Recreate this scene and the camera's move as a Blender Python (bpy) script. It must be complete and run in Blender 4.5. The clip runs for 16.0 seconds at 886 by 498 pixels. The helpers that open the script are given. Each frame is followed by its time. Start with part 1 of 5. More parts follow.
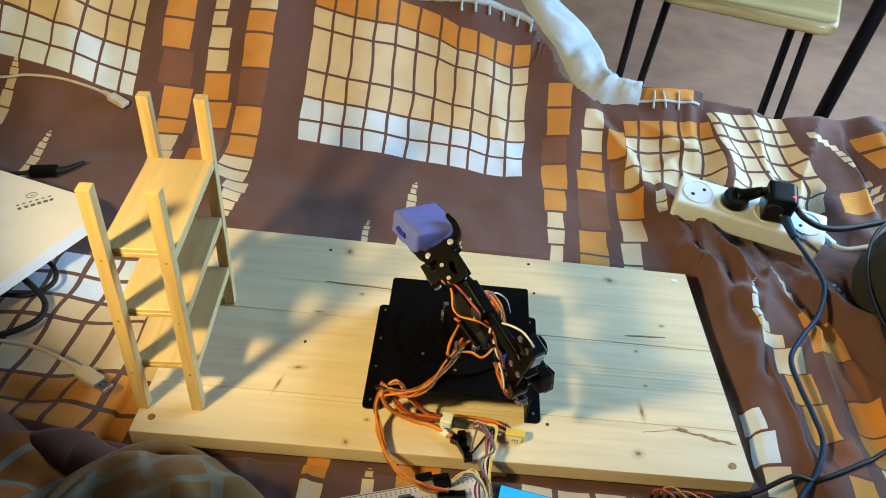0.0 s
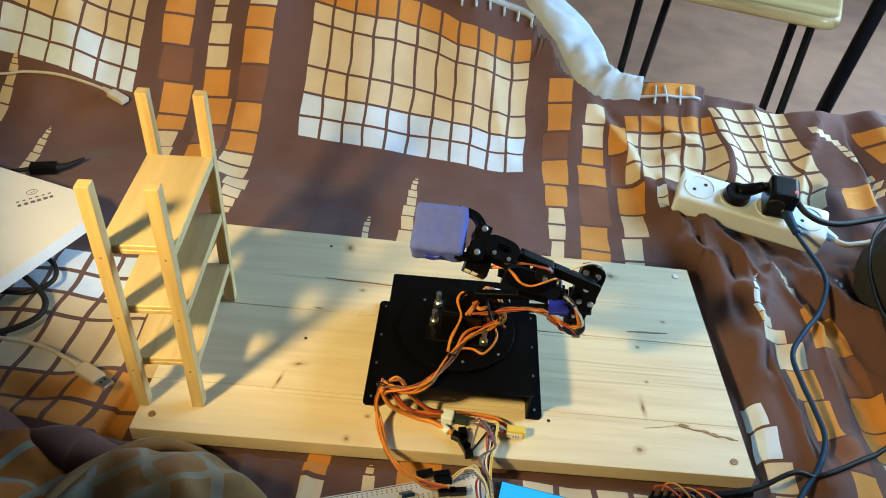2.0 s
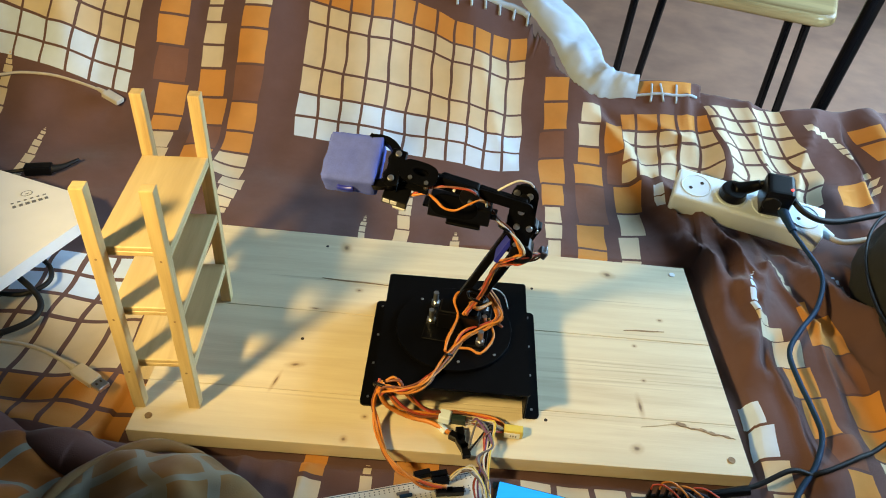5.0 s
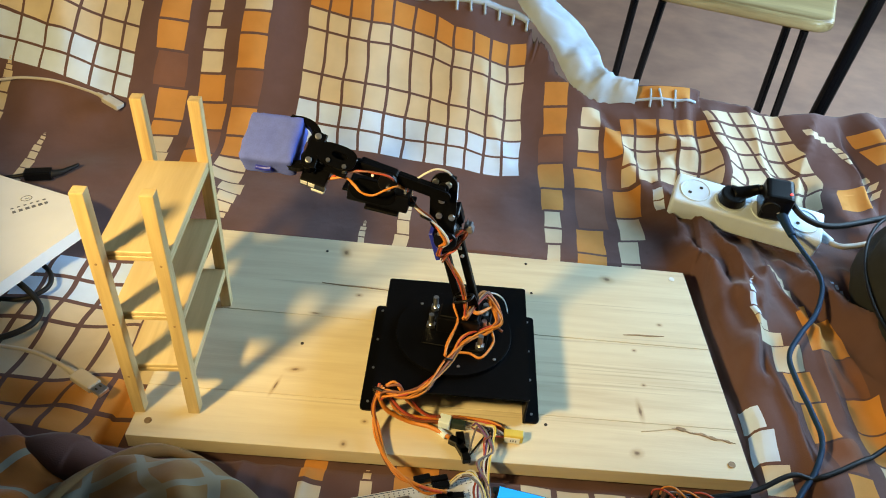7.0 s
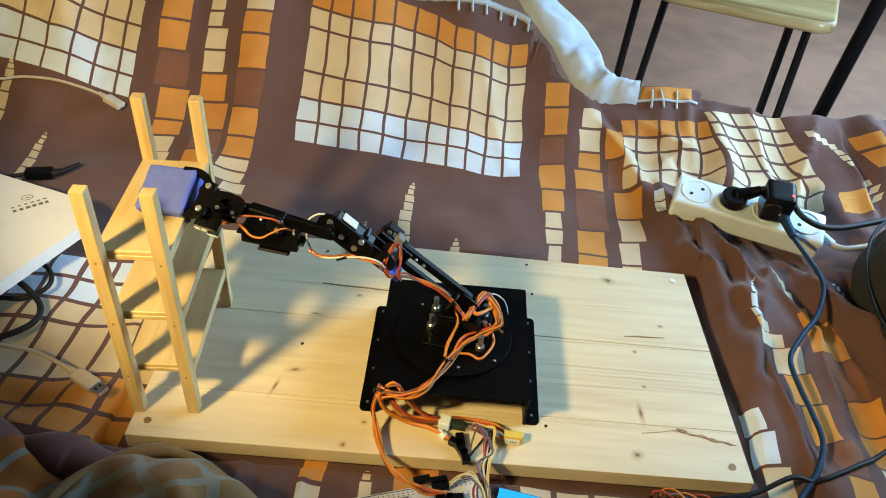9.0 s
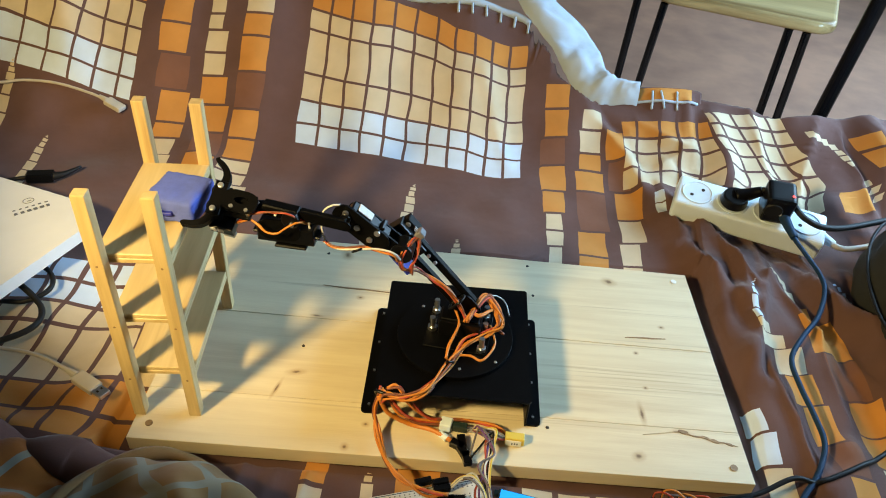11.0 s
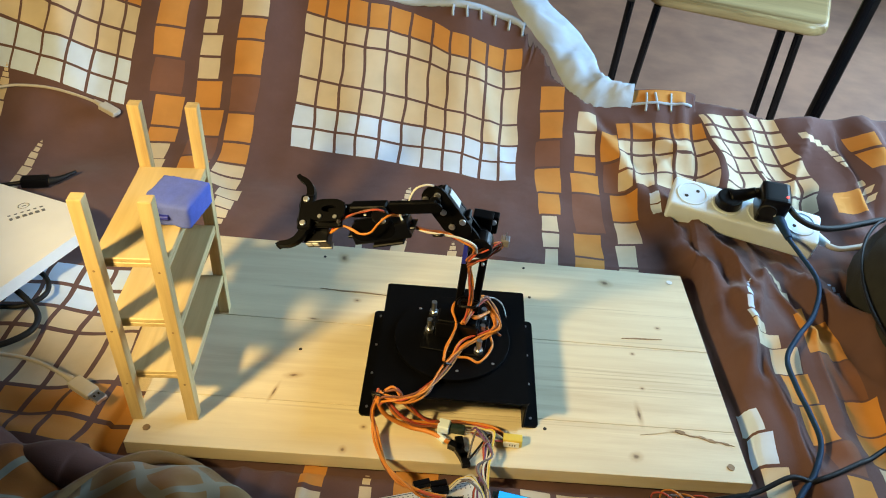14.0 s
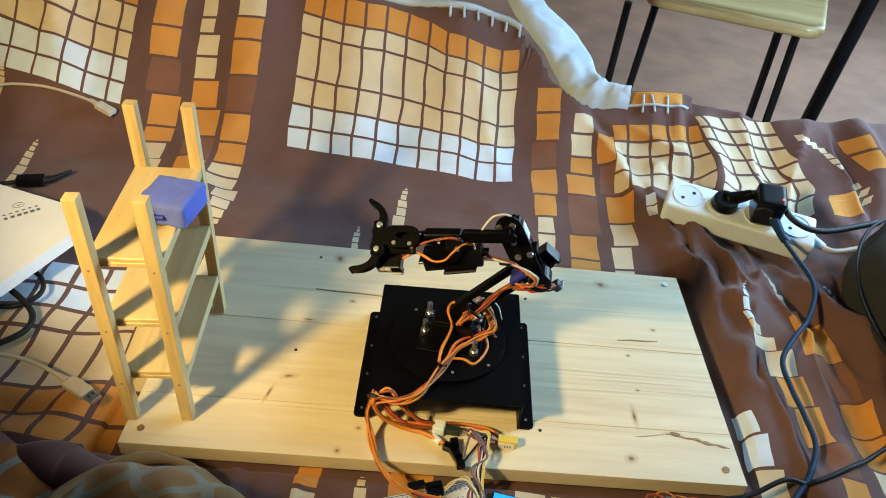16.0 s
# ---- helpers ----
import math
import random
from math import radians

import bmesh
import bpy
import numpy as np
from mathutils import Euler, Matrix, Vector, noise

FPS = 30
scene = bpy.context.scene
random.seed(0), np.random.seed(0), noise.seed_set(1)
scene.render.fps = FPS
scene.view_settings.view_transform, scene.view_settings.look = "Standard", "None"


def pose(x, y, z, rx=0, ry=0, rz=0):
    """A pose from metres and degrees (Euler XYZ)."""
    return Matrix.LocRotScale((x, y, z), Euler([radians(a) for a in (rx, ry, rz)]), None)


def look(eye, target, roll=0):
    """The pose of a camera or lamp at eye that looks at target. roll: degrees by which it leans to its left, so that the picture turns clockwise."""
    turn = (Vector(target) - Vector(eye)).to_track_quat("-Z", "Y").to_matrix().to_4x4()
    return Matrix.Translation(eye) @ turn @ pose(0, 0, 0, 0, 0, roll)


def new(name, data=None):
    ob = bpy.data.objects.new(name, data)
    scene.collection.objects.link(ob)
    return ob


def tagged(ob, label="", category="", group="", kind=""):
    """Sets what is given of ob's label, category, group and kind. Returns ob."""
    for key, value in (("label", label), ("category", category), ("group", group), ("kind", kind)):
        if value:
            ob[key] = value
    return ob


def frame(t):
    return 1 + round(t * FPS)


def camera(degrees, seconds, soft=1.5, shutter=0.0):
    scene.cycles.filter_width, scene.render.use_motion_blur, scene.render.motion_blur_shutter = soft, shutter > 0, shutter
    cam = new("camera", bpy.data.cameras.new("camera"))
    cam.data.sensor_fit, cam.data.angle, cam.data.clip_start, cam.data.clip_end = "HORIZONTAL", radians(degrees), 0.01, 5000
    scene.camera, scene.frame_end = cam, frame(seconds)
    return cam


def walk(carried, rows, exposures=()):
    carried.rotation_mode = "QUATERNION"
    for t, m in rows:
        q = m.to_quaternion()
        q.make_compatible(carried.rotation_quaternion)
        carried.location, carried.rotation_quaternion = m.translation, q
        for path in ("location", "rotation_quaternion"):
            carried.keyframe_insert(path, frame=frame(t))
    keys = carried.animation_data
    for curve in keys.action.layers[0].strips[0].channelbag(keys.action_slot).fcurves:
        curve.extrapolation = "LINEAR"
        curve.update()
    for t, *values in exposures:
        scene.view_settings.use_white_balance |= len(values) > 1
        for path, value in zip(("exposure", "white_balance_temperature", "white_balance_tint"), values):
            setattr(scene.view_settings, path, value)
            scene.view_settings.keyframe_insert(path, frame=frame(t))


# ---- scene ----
cam = camera(60.4, 16.0, soft=1.0)
PATH = [
    (0, (-0.008, -0.596, 0.615), (-0.021, 0.964, -0.636), 4.7),
    (0.5, (-0.006, -0.593, 0.614), (-0.028, 0.961, -0.644), 4.6),
    (1, (-0.007, -0.594, 0.615), (-0.039, 0.962, -0.641), 4.2),
    (1.5, (-0.007, -0.595, 0.615), (-0.029, 0.96, -0.643), 4.3),
    (2, (-0.007, -0.594, 0.614), (-0.023, 0.959, -0.646), 4.5),
    (2.5, (-0.006, -0.594, 0.615), (-0.02, 0.956, -0.649), 4.6),
    (3, (-0.007, -0.593, 0.614), (-0.014, 0.959, -0.648), 4.6),
    (3.5, (-0.006, -0.593, 0.614), (-0.009, 0.958, -0.649), 4.6),
    (4, (-0.006, -0.592, 0.614), (-0.011, 0.957, -0.651), 4.5),
    (6.5, (-0.007, -0.593, 0.614), (-0.017, 0.965, -0.64), 4.4),
    (7, (-0.007, -0.593, 0.614), (-0.014, 0.967, -0.638), 4.4),
    (7.5, (-0.007, -0.593, 0.614), (-0.015, 0.97, -0.634), 4.4),
    (8, (-0.007, -0.593, 0.614), (-0.015, 0.971, -0.632), 4.5),
    (8.5, (-0.007, -0.593, 0.614), (-0.022, 0.97, -0.634), 4.4),
    (9, (-0.006, -0.592, 0.613), (-0.017, 0.968, -0.637), 4.5),
    (11.5, (-0.006, -0.592, 0.614), (-0.019, 0.971, -0.634), 4.2),
    (12, (-0.007, -0.592, 0.613), (-0.015, 0.97, -0.636), 4.3),
    (12.5, (-0.006, -0.592, 0.614), (-0.013, 0.97, -0.635), 4.3),
    (13, (-0.007, -0.594, 0.613), (-0.005, 0.974, -0.628), 4.4),
    (13.5, (-0.007, -0.593, 0.613), (-0.01, 0.974, -0.63), 4.1),
    (14, (-0.008, -0.594, 0.614), (-0.008, 0.975, -0.627), 4.2),
    (14.5, (-0.008, -0.594, 0.614), (-0.009, 0.975, -0.626), 4.3),
    (15, (-0.007, -0.594, 0.613), (-0.007, 0.975, -0.627), 4.6),
    (15.5, (-0.007, -0.593, 0.613), (0.002, 0.976, -0.628), 4.7),
    (16, (-0.007, -0.593, 0.614), (0.001, 0.977, -0.625), 4.6),
]
walk(cam, [(t, look(eye, target, roll)) for t, eye, target, roll in PATH])

# ---------------- light ----------------
world = bpy.data.worlds.new("room_world")
scene.world = world
world.use_nodes = True
wn = world.node_tree.nodes
sky = wn.new("ShaderNodeTexSky")
sky.sky_type, sky.sun_disc, sky.sun_elevation, sky.sun_rotation = "NISHITA", False, radians(30), radians(90)
world.node_tree.links.new(sky.outputs[0], wn["Background"].inputs[0])
wn["Background"].inputs[1].default_value = 0.1


def lamp(name, kind, m, energy, colour, size, size_y=None):
    data = bpy.data.lights.new(name, kind)
    data.energy, data.color = energy, colour
    if kind == "AREA":
        data.shape, data.size, data.size_y = "RECTANGLE", size, size_y or size
    else:
        data.shadow_soft_size = size
    ob = new(name, data)
    ob.matrix_basis = m
    return ob


LAMP_AT = (-0.50, -0.50, 0.62)
desk = lamp("desk_lamp_bulb", "SPOT", look(LAMP_AT, (-0.038, 0.370, 0.446)), 43.0, (1.0, 0.735, 0.30), 0.045)
desk.data.spot_size, desk.data.spot_blend = radians(97.0), 0.32
lamp("window_daylight", "AREA", look((1.09, 0.40, 0.52), (0.3, 0.30, 0.0)), 26.0, (0.42, 0.71, 1.0), 0.86, 0.62)
# Added fill lamp, out of view: brightens the floor and the far right.
lamp("floor_fill_lamp", "AREA", look((2.06, 1.90, 0.75), (0.4, 1.2, -0.3)), 44.0, (0.46, 0.73, 1.0), 1.3, 1.5)


# ---------------- materials ----------------
def material(name, colour, rough=0.6, metal=0.0, noise_scale=40.0, amount=0.15, bump=0.0, bump_scale=200.0, stretch=(1, 1, 1), second=None, gloss=0.5):
    m = bpy.data.materials.new(name)
    m.use_nodes = True
    t = m.node_tree
    n, l = t.nodes, t.links
    b = n["Principled BSDF"]
    b.inputs["Roughness"].default_value, b.inputs["Metallic"].default_value = rough, metal
    b.inputs["Specular IOR Level"].default_value = gloss
    co = n.new("ShaderNodeTexCoord")
    mp = n.new("ShaderNodeMapping")
    mp.inputs["Scale"].default_value = stretch
    l.new(co.outputs["Object"], mp.inputs[0])
    a = n.new("ShaderNodeTexNoise")
    a.inputs["Scale"].default_value, a.inputs["Detail"].default_value = noise_scale, 5
    l.new(mp.outputs[0], a.inputs["Vector"])
    c = n.new("ShaderNodeTexNoise")
    c.inputs["Scale"].default_value, c.inputs["Detail"].default_value = noise_scale / 7, 3
    l.new(mp.outputs[0], c.inputs["Vector"])
    add = n.new("ShaderNodeMath")
    add.operation = "ADD"
    l.new(a.outputs["Fac"], add.inputs[0])
    l.new(c.outputs["Fac"], add.inputs[1])
    r = n.new("ShaderNodeMapRange")
    r.inputs["From Min"].default_value, r.inputs["From Max"].default_value = 0.7, 1.3
    l.new(add.outputs[0], r.inputs["Value"])
    mix = n.new("ShaderNodeMix")
    mix.data_type = "RGBA"
    dark = second or [v * (1 - amount) for v in colour]
    light = [min(1, v * (1 + amount * 0.6)) for v in colour]
    mix.inputs["A"].default_value, mix.inputs["B"].default_value = (*dark, 1), (*light, 1)
    l.new(r.outputs[0], mix.inputs["Factor"])
    l.new(mix.outputs["Result"], b.inputs["Base Color"])
    if bump:
        d = n.new("ShaderNodeTexNoise")
        d.inputs["Scale"].default_value, d.inputs["Detail"].default_value = bump_scale, 4
        l.new(mp.outputs[0], d.inputs["Vector"])
        bu = n.new("ShaderNodeBump")
        bu.inputs["Strength"].default_value, bu.inputs["Distance"].default_value = bump, 0.001
        l.new(d.outputs["Fac"], bu.inputs["Height"])
        l.new(bu.outputs[0], b.inputs["Normal"])
    return m


def wood(name, pale, dark, rings=55.0, along=0, rough=0.5, contrast=1.0):
    """Planed softwood: long rings across the grain, fine fibres, a broad change of tone."""
    m = bpy.data.materials.new(name)
    m.use_nodes = True
    t = m.node_tree
    n, l = t.nodes, t.links
    b = n["Principled BSDF"]
    b.inputs["Roughness"].default_value = rough
    co = n.new("ShaderNodeTexCoord")
    mp = n.new("ShaderNodeMapping")
    s = [1.0, 1.0, 1.0]
    s[along] = 0.07
    mp.inputs["Scale"].default_value = s
    l.new(co.outputs["Object"], mp.inputs[0])
    warp = n.new("ShaderNodeTexNoise")
    warp.inputs["Scale"].default_value, warp.inputs["Detail"].default_value = 9.0, 2
    l.new(mp.outputs[0], warp.inputs["Vector"])
    w = n.new("ShaderNodeTexNoise")
    w.inputs["Scale"].default_value, w.inputs["Detail"].default_value, w.inputs["Distortion"].default_value = rings, 4, 0.4
    l.new(mp.outputs[0], w.inputs["Vector"])
    f = n.new("ShaderNodeTexNoise")
    f.inputs["Scale"].default_value, f.inputs["Detail"].default_value = rings * 7, 3
    l.new(mp.outputs[0], f.inputs["Vector"])
    ramp = n.new("ShaderNodeMapRange")
    ramp.inputs["From Min"].default_value, ramp.inputs["From Max"].default_value = 0.36, 0.64
    l.new(w.outputs["Fac"], ramp.inputs["Value"])
    m1 = n.new("ShaderNodeMath")
    m1.operation, m1.inputs[1].default_value = "MULTIPLY", 0.55 * contrast
    l.new(ramp.outputs[0], m1.inputs[0])
    m2 = n.new("ShaderNodeMath")
    m2.operation, m2.inputs[1].default_value = "MULTIPLY", 0.35 * contrast
    l.new(f.outputs["Fac"], m2.inputs[0])
    m3 = n.new("ShaderNodeMath")
    m3.operation = "ADD"
    l.new(m1.outputs[0], m3.inputs[0])
    l.new(m2.outputs[0], m3.inputs[1])
    m4 = n.new("ShaderNodeMath")
    m4.operation = "MULTIPLY"
    l.new(m3.outputs[0], m4.inputs[0])
    l.new(warp.outputs["Fac"], m4.inputs[1])
    mix = n.new("ShaderNodeMix")
    mix.data_type = "RGBA"
    mix.inputs["A"].default_value, mix.inputs["B"].default_value = (*pale, 1), (*dark, 1)
    l.new(m4.outputs[0], mix.inputs["Factor"])
    l.new(mix.outputs["Result"], b.inputs["Base Color"])
    bu = n.new("ShaderNodeBump")
    bu.inputs["Strength"].default_value, bu.inputs["Distance"].default_value = 0.25, 0.0006
    l.new(f.outputs["Fac"], bu.inputs["Height"])
    l.new(bu.outputs[0], b.inputs["Normal"])
    return m


def knotted(m, knots, streaks):
    """Adds to a planed board its knots (x, y, half sizes, turn), soft at their rims, and bands of fine dark grain lines (y, half width, from x)."""
    t = m.node_tree
    n, l = t.nodes, t.links
    b = n["Principled BSDF"]
    colour = b.inputs["Base Color"].links[0].from_socket
    co = next(q for q in n if q.type == "TEX_COORD")
    rough = n.new("ShaderNodeTexNoise")
    rough.inputs["Scale"].default_value, rough.inputs["Detail"].default_value = 160, 3
    l.new(co.outputs["Object"], rough.inputs["Vector"])

    def tint(factor, strength, to):
        nonlocal colour
        k = n.new("ShaderNodeMath")
        k.operation, k.inputs[1].default_value = "MULTIPLY", strength
        l.new(factor, k.inputs[0])
        mix = n.new("ShaderNodeMix")
        mix.data_type = "RGBA"
        mix.inputs["B"].default_value = (*to, 1)
        l.new(k.outputs[0], mix.inputs["Factor"])
        l.new(colour, mix.inputs["A"])
        colour = mix.outputs["Result"]

    def span(value, a0, a1, b0, b1):
        r = n.new("ShaderNodeMapRange")
        r.interpolation_type = "SMOOTHSTEP"
        for key, val in zip(("From Min", "From Max", "To Min", "To Max"), (a0, a1, b0, b1)):
            r.inputs[key].default_value = val
        l.new(value, r.inputs["Value"])
        return r.outputs[0]

    def maths(kind, a, c):
        k = n.new("ShaderNodeMath")
        k.operation = kind
        l.new(a, k.inputs[0])
        if isinstance(c, float):
            k.inputs[1].default_value = c
        else:
            l.new(c, k.inputs[1])
        return k.outputs[0]

    axes = n.new("ShaderNodeSeparateXYZ")
    l.new(co.outputs["Object"], axes.inputs[0])
    fine = n.new("ShaderNodeMapping")
    fine.inputs["Scale"].default_value = (0.012, 1.0, 1.0)
    l.new(co.outputs["Object"], fine.inputs[0])
    lines_ = n.new("ShaderNodeTexNoise")
    lines_.inputs["Scale"].default_value, lines_.inputs["Detail"].default_value = 330, 1
    l.new(fine.outputs[0], lines_.inputs["Vector"])
    for y, half, x0 in streaks:
        off = maths("ABSOLUTE", maths("SUBTRACT", axes.outputs["Y"], y), 0.0)
        band = maths("MULTIPLY", span(off, half * 0.5, half, 1.0, 0.0), span(axes.outputs["X"], x0 - 0.03, x0 + 0.03, 0.0, 1.0))
        tint(maths("MULTIPLY", band, span(lines_.outputs["Fac"], 0.50, 0.68, 0.0, 1.0)), 0.42, (0.38, 0.27, 0.15))
    for x, y, rx, ry, turn in knots:
        mp = n.new("ShaderNodeMapping")
        mp.vector_type = "TEXTURE"
        mp.inputs["Location"].default_value = (x, y, 0)
        mp.inputs["Rotation"].default_value = (0, 0, radians(turn))
        mp.inputs["Scale"].default_value = (rx, ry, 1.0)
        l.new(co.outputs["Object"], mp.inputs[0])
        far = n.new("ShaderNodeVectorMath")
        far.operation = "LENGTH"
        l.new(mp.outputs[0], far.inputs[0])
        d = maths("ADD", far.outputs["Value"], maths("MULTIPLY", rough.outputs["Fac"], 0.7))
        tint(span(d, 0.75, 2.4, 1.0, 0.0), 0.68, (0.47, 0.32, 0.16))
        tint(span(d, 0.5, 1.2, 1.0, 0.0), 0.9, (0.16, 0.095, 0.05))
    l.new(colour, b.inputs["Base Color"])
    return m


def cloth(name, colour):
    m = material(name, colour, 0.92, 0, 25, 0.14, 0.35, 900)
    b = m.node_tree.nodes["Principled BSDF"]
    b.inputs["Specular IOR Level"].default_value = 0.15
    b.inputs["Sheen Weight"].default_value = 0.12
    n, l = m.node_tree.nodes, m.node_tree.links
    fine = next(q for q in n if q.type == "BUMP")
    crease = n.new("ShaderNodeTexNoise")
    crease.inputs["Scale"].default_value, crease.inputs["Detail"].default_value, crease.inputs["Distortion"].default_value = 17, 3, 0.0
    co = next(q for q in n if q.type == "MAPPING")
    l.new(co.outputs[0], crease.inputs["Vector"])
    wide = n.new("ShaderNodeBump")
    wide.inputs["Strength"].default_value, wide.inputs["Distance"].default_value = 0.5, 0.006
    l.new(crease.outputs["Fac"], wide.inputs["Height"])
    l.new(wide.outputs[0], fine.inputs["Normal"])
    return m


PINE = wood("pine_board", (0.77, 0.67, 0.46), (0.46, 0.32, 0.16), 85, 0, 0.5, 0.85)
knotted(PINE, ((-0.132, 0.149, 0.0050, 0.0075, 20), (0.197, 0.137, 0.0050, 0.0068, 70), (-0.156, -0.051, 0.0075, 0.0030, 10), (0.197, -0.124, 0.0050, 0.0042, 30),
               (0.250, 0.062, 0.0030, 0.0022, 0), (0.217, -0.034, 0.0024, 0.0020, 0), (0.214, 0.017, 0.0024, 0.0020, 0), (-0.091, -0.141, 0.0030, 0.0034, 0),
               (-0.074, -0.112, 0.0030, 0.0024, 0), (-0.105, 0.072, 0.0036, 0.0026, 0), (-0.150, 0.036, 0.0058, 0.0015, -4), (0.208, -0.070, 0.0025, 0.0110, 4), (-0.172, -0.076, 0.0018, 0.0100, -15),
               (0.246, -0.0900, 0.0070, 0.0022, -8), (0.272, -0.0965, 0.0090, 0.0018, -20)),
        ((-0.026, 0.026, 0.115), (0.029, 0.008, 0.09), (0.085, 0.006, -0.22), (-0.089, 0.005, -0.24)))
RACK_X = wood("rack_pine", (0.66, 0.51, 0.25), (0.34, 0.21, 0.08), 60, 1, 0.5, 1.25)
RACK_Z = wood("rack_pine_upright", (0.66, 0.50, 0.24), (0.32, 0.19, 0.07), 110, 2, 0.5, 1.4)
SEAT_WOOD = wood("varnished_beech", (0.80, 0.63, 0.31), (0.28, 0.17, 0.06), 26, 0, 0.28, 1.9)
KNOT = material("knot_wood", (0.30, 0.19, 0.09), 0.6, 0, 300, 0.5)
KNOT_PALE = material("knot_ring", (0.60, 0.48, 0.30), 0.6, 0, 300, 0.3)
HOLE = material("hole_shadow", (0.03, 0.02, 0.015), 0.9)
BROWN = cloth("cloth_brown", (0.136, 0.074, 0.066))
RUST = cloth("cloth_rust", (0.215, 0.100, 0.066))
CREAM = cloth("cloth_cream", (0.66, 0.545, 0.375))
ORANGE = cloth("cloth_orange", (0.60, 0.27, 0.065))
WHITE = cloth("cloth_white", (0.63, 0.74, 0.90))
CLOTHS = (BROWN, CREAM, ORANGE, WHITE, RUST)
HEM = cloth("cloth_hem", (0.44, 0.52, 0.62))
BLACK = material("black_powder_coat", (0.0022, 0.0022, 0.0026), 0.42, 0, 400, 0.3, 0.15, 900, gloss=0.10)
BLACK_PLASTIC = material("black_plastic", (0.0035, 0.0035, 0.0042), 0.28, 0, 300, 0.3, gloss=0.32)
BLACK_RUBBER = material("black_rubber", (0.010, 0.010, 0.011), 0.55, 0, 200, 0.3, gloss=0.3)
STEEL = material("bright_steel", (0.72, 0.72, 0.72), 0.36, 1.0, 300, 0.2)
LABEL = material("servo_label", (0.80, 0.80, 0.78), 0.5, 0, 200, 0.15)
DARK_BLUE = material("dark_blue_plastic", (0.02, 0.03, 0.36), 0.35, 0, 200, 0.2)
SPONGE = material("violet_sponge", (0.108, 0.150, 0.56), 0.95, 0, 900, 0.12, 0.5, 1600)
ORANGE_WIRE = material("orange_wire", (0.64, 0.215, 0.025), 0.45, 0, 100, 0.15)
BROWN_WIRE = material("brown_wire", (0.22, 0.07, 0.03), 0.45, 0, 100, 0.15)
RED_WIRE = material("red_wire", (0.50, 0.07, 0.03), 0.45, 0, 100, 0.15)
WHITE_WIRE = material("white_wire", (0.68, 0.66, 0.62), 0.45, 0, 100, 0.1)
GREY_WIRE = material("grey_wire", (0.16, 0.15, 0.16), 0.5, 0, 100, 0.1)
PURPLE_WIRE = material("purple_wire", (0.16, 0.06, 0.20), 0.5, 0, 100, 0.1)
YELLOW = material("yellow_plastic", (0.70, 0.52, 0.08), 0.5, 0, 100, 0.1)
CREAM_CABLE = material("cream_cable", (0.55, 0.50, 0.42), 0.5, 0, 60, 0.12)
BLUE_CABLE = material("blue_cable", (0.012, 0.038, 0.090), 0.6, 0, 60, 0.15, gloss=0.2)
WHITE_PLASTIC = material("white_plastic", (0.75, 0.87, 0.97), 0.35, 0, 40, 0.06)
SOCKET = material("socket_shadow_plastic", (0.66, 0.75, 0.84), 0.4, 0, 60, 0.06)
PAPER = material("white_paper", (0.80, 0.79, 0.77), 0.7, 0, 30, 0.04)
INK = material("grey_ink", (0.16, 0.16, 0.17), 0.7)
BREADBOARD = material("breadboard_plastic", (0.70, 0.69, 0.64), 0.5, 0, 60, 0.06)
GREEN_PCB = material("dark_circuit_board", (0.02, 0.035, 0.03), 0.4, 0, 90, 0.3)
BAG = material("dark_grey_cloth", (0.022, 0.024, 0.022), 0.9, 0, 60, 0.3, 0.4, 800)
TUBE = material("black_steel_tube", (0.005, 0.005, 0.006), 0.14, 0, 100, 0.2)
FLOOR = material("floor_laminate", (0.54, 0.315, 0.215), 0.5, 0, 9, 0.25, 0.1, 60, second=(0.38, 0.225, 0.165))
# Unseen walls and ceiling: tones chosen for the fill they bounce into shadows.
WALL = material("painted_wall", (0.34, 0.255, 0.16), 0.85, 0, 6, 0.06, 0.1, 120)
CEIL = material("painted_ceiling", (0.30, 0.295, 0.285), 0.9, 0, 6, 0.04)
MATTRESS = material("mattress_ticking", (0.62, 0.60, 0.56), 0.9, 0, 60, 0.1)


def glowing(name, colour, strength):
    m = bpy.data.materials.new(name)
    m.use_nodes = True
    b = m.node_tree.nodes["Principled BSDF"]
    b.inputs["Base Color"].default_value = (*colour, 1)
    b.inputs["Emission Color"].default_value = (*colour, 1)
    b.inputs["Emission Strength"].default_value = strength
    b.inputs["Roughness"].default_value = 0.2
    return m


LCD_GLOW = glowing("lcd_backlight", (0.02, 0.32, 0.95), 0.85)
RED_GLOW = glowing("red_indicator", (1.0, 0.05, 0.04), 4.0)


# ---------------- mesh helpers ----------------
def part(name, bm, mat, parent=None, label=""):
    me = bpy.data.meshes.new(name)
    bm.to_mesh(me)
    bm.free()
    for m in mat if isinstance(mat, (tuple, list)) else (mat,):
        me.materials.append(m)
    ob = new(name, me)
    ob.parent = parent
    if label:
        ob["label"] = label
    return ob


def smooth(ob):
    for p in ob.data.polygons:
        p.use_smooth = True
    return ob


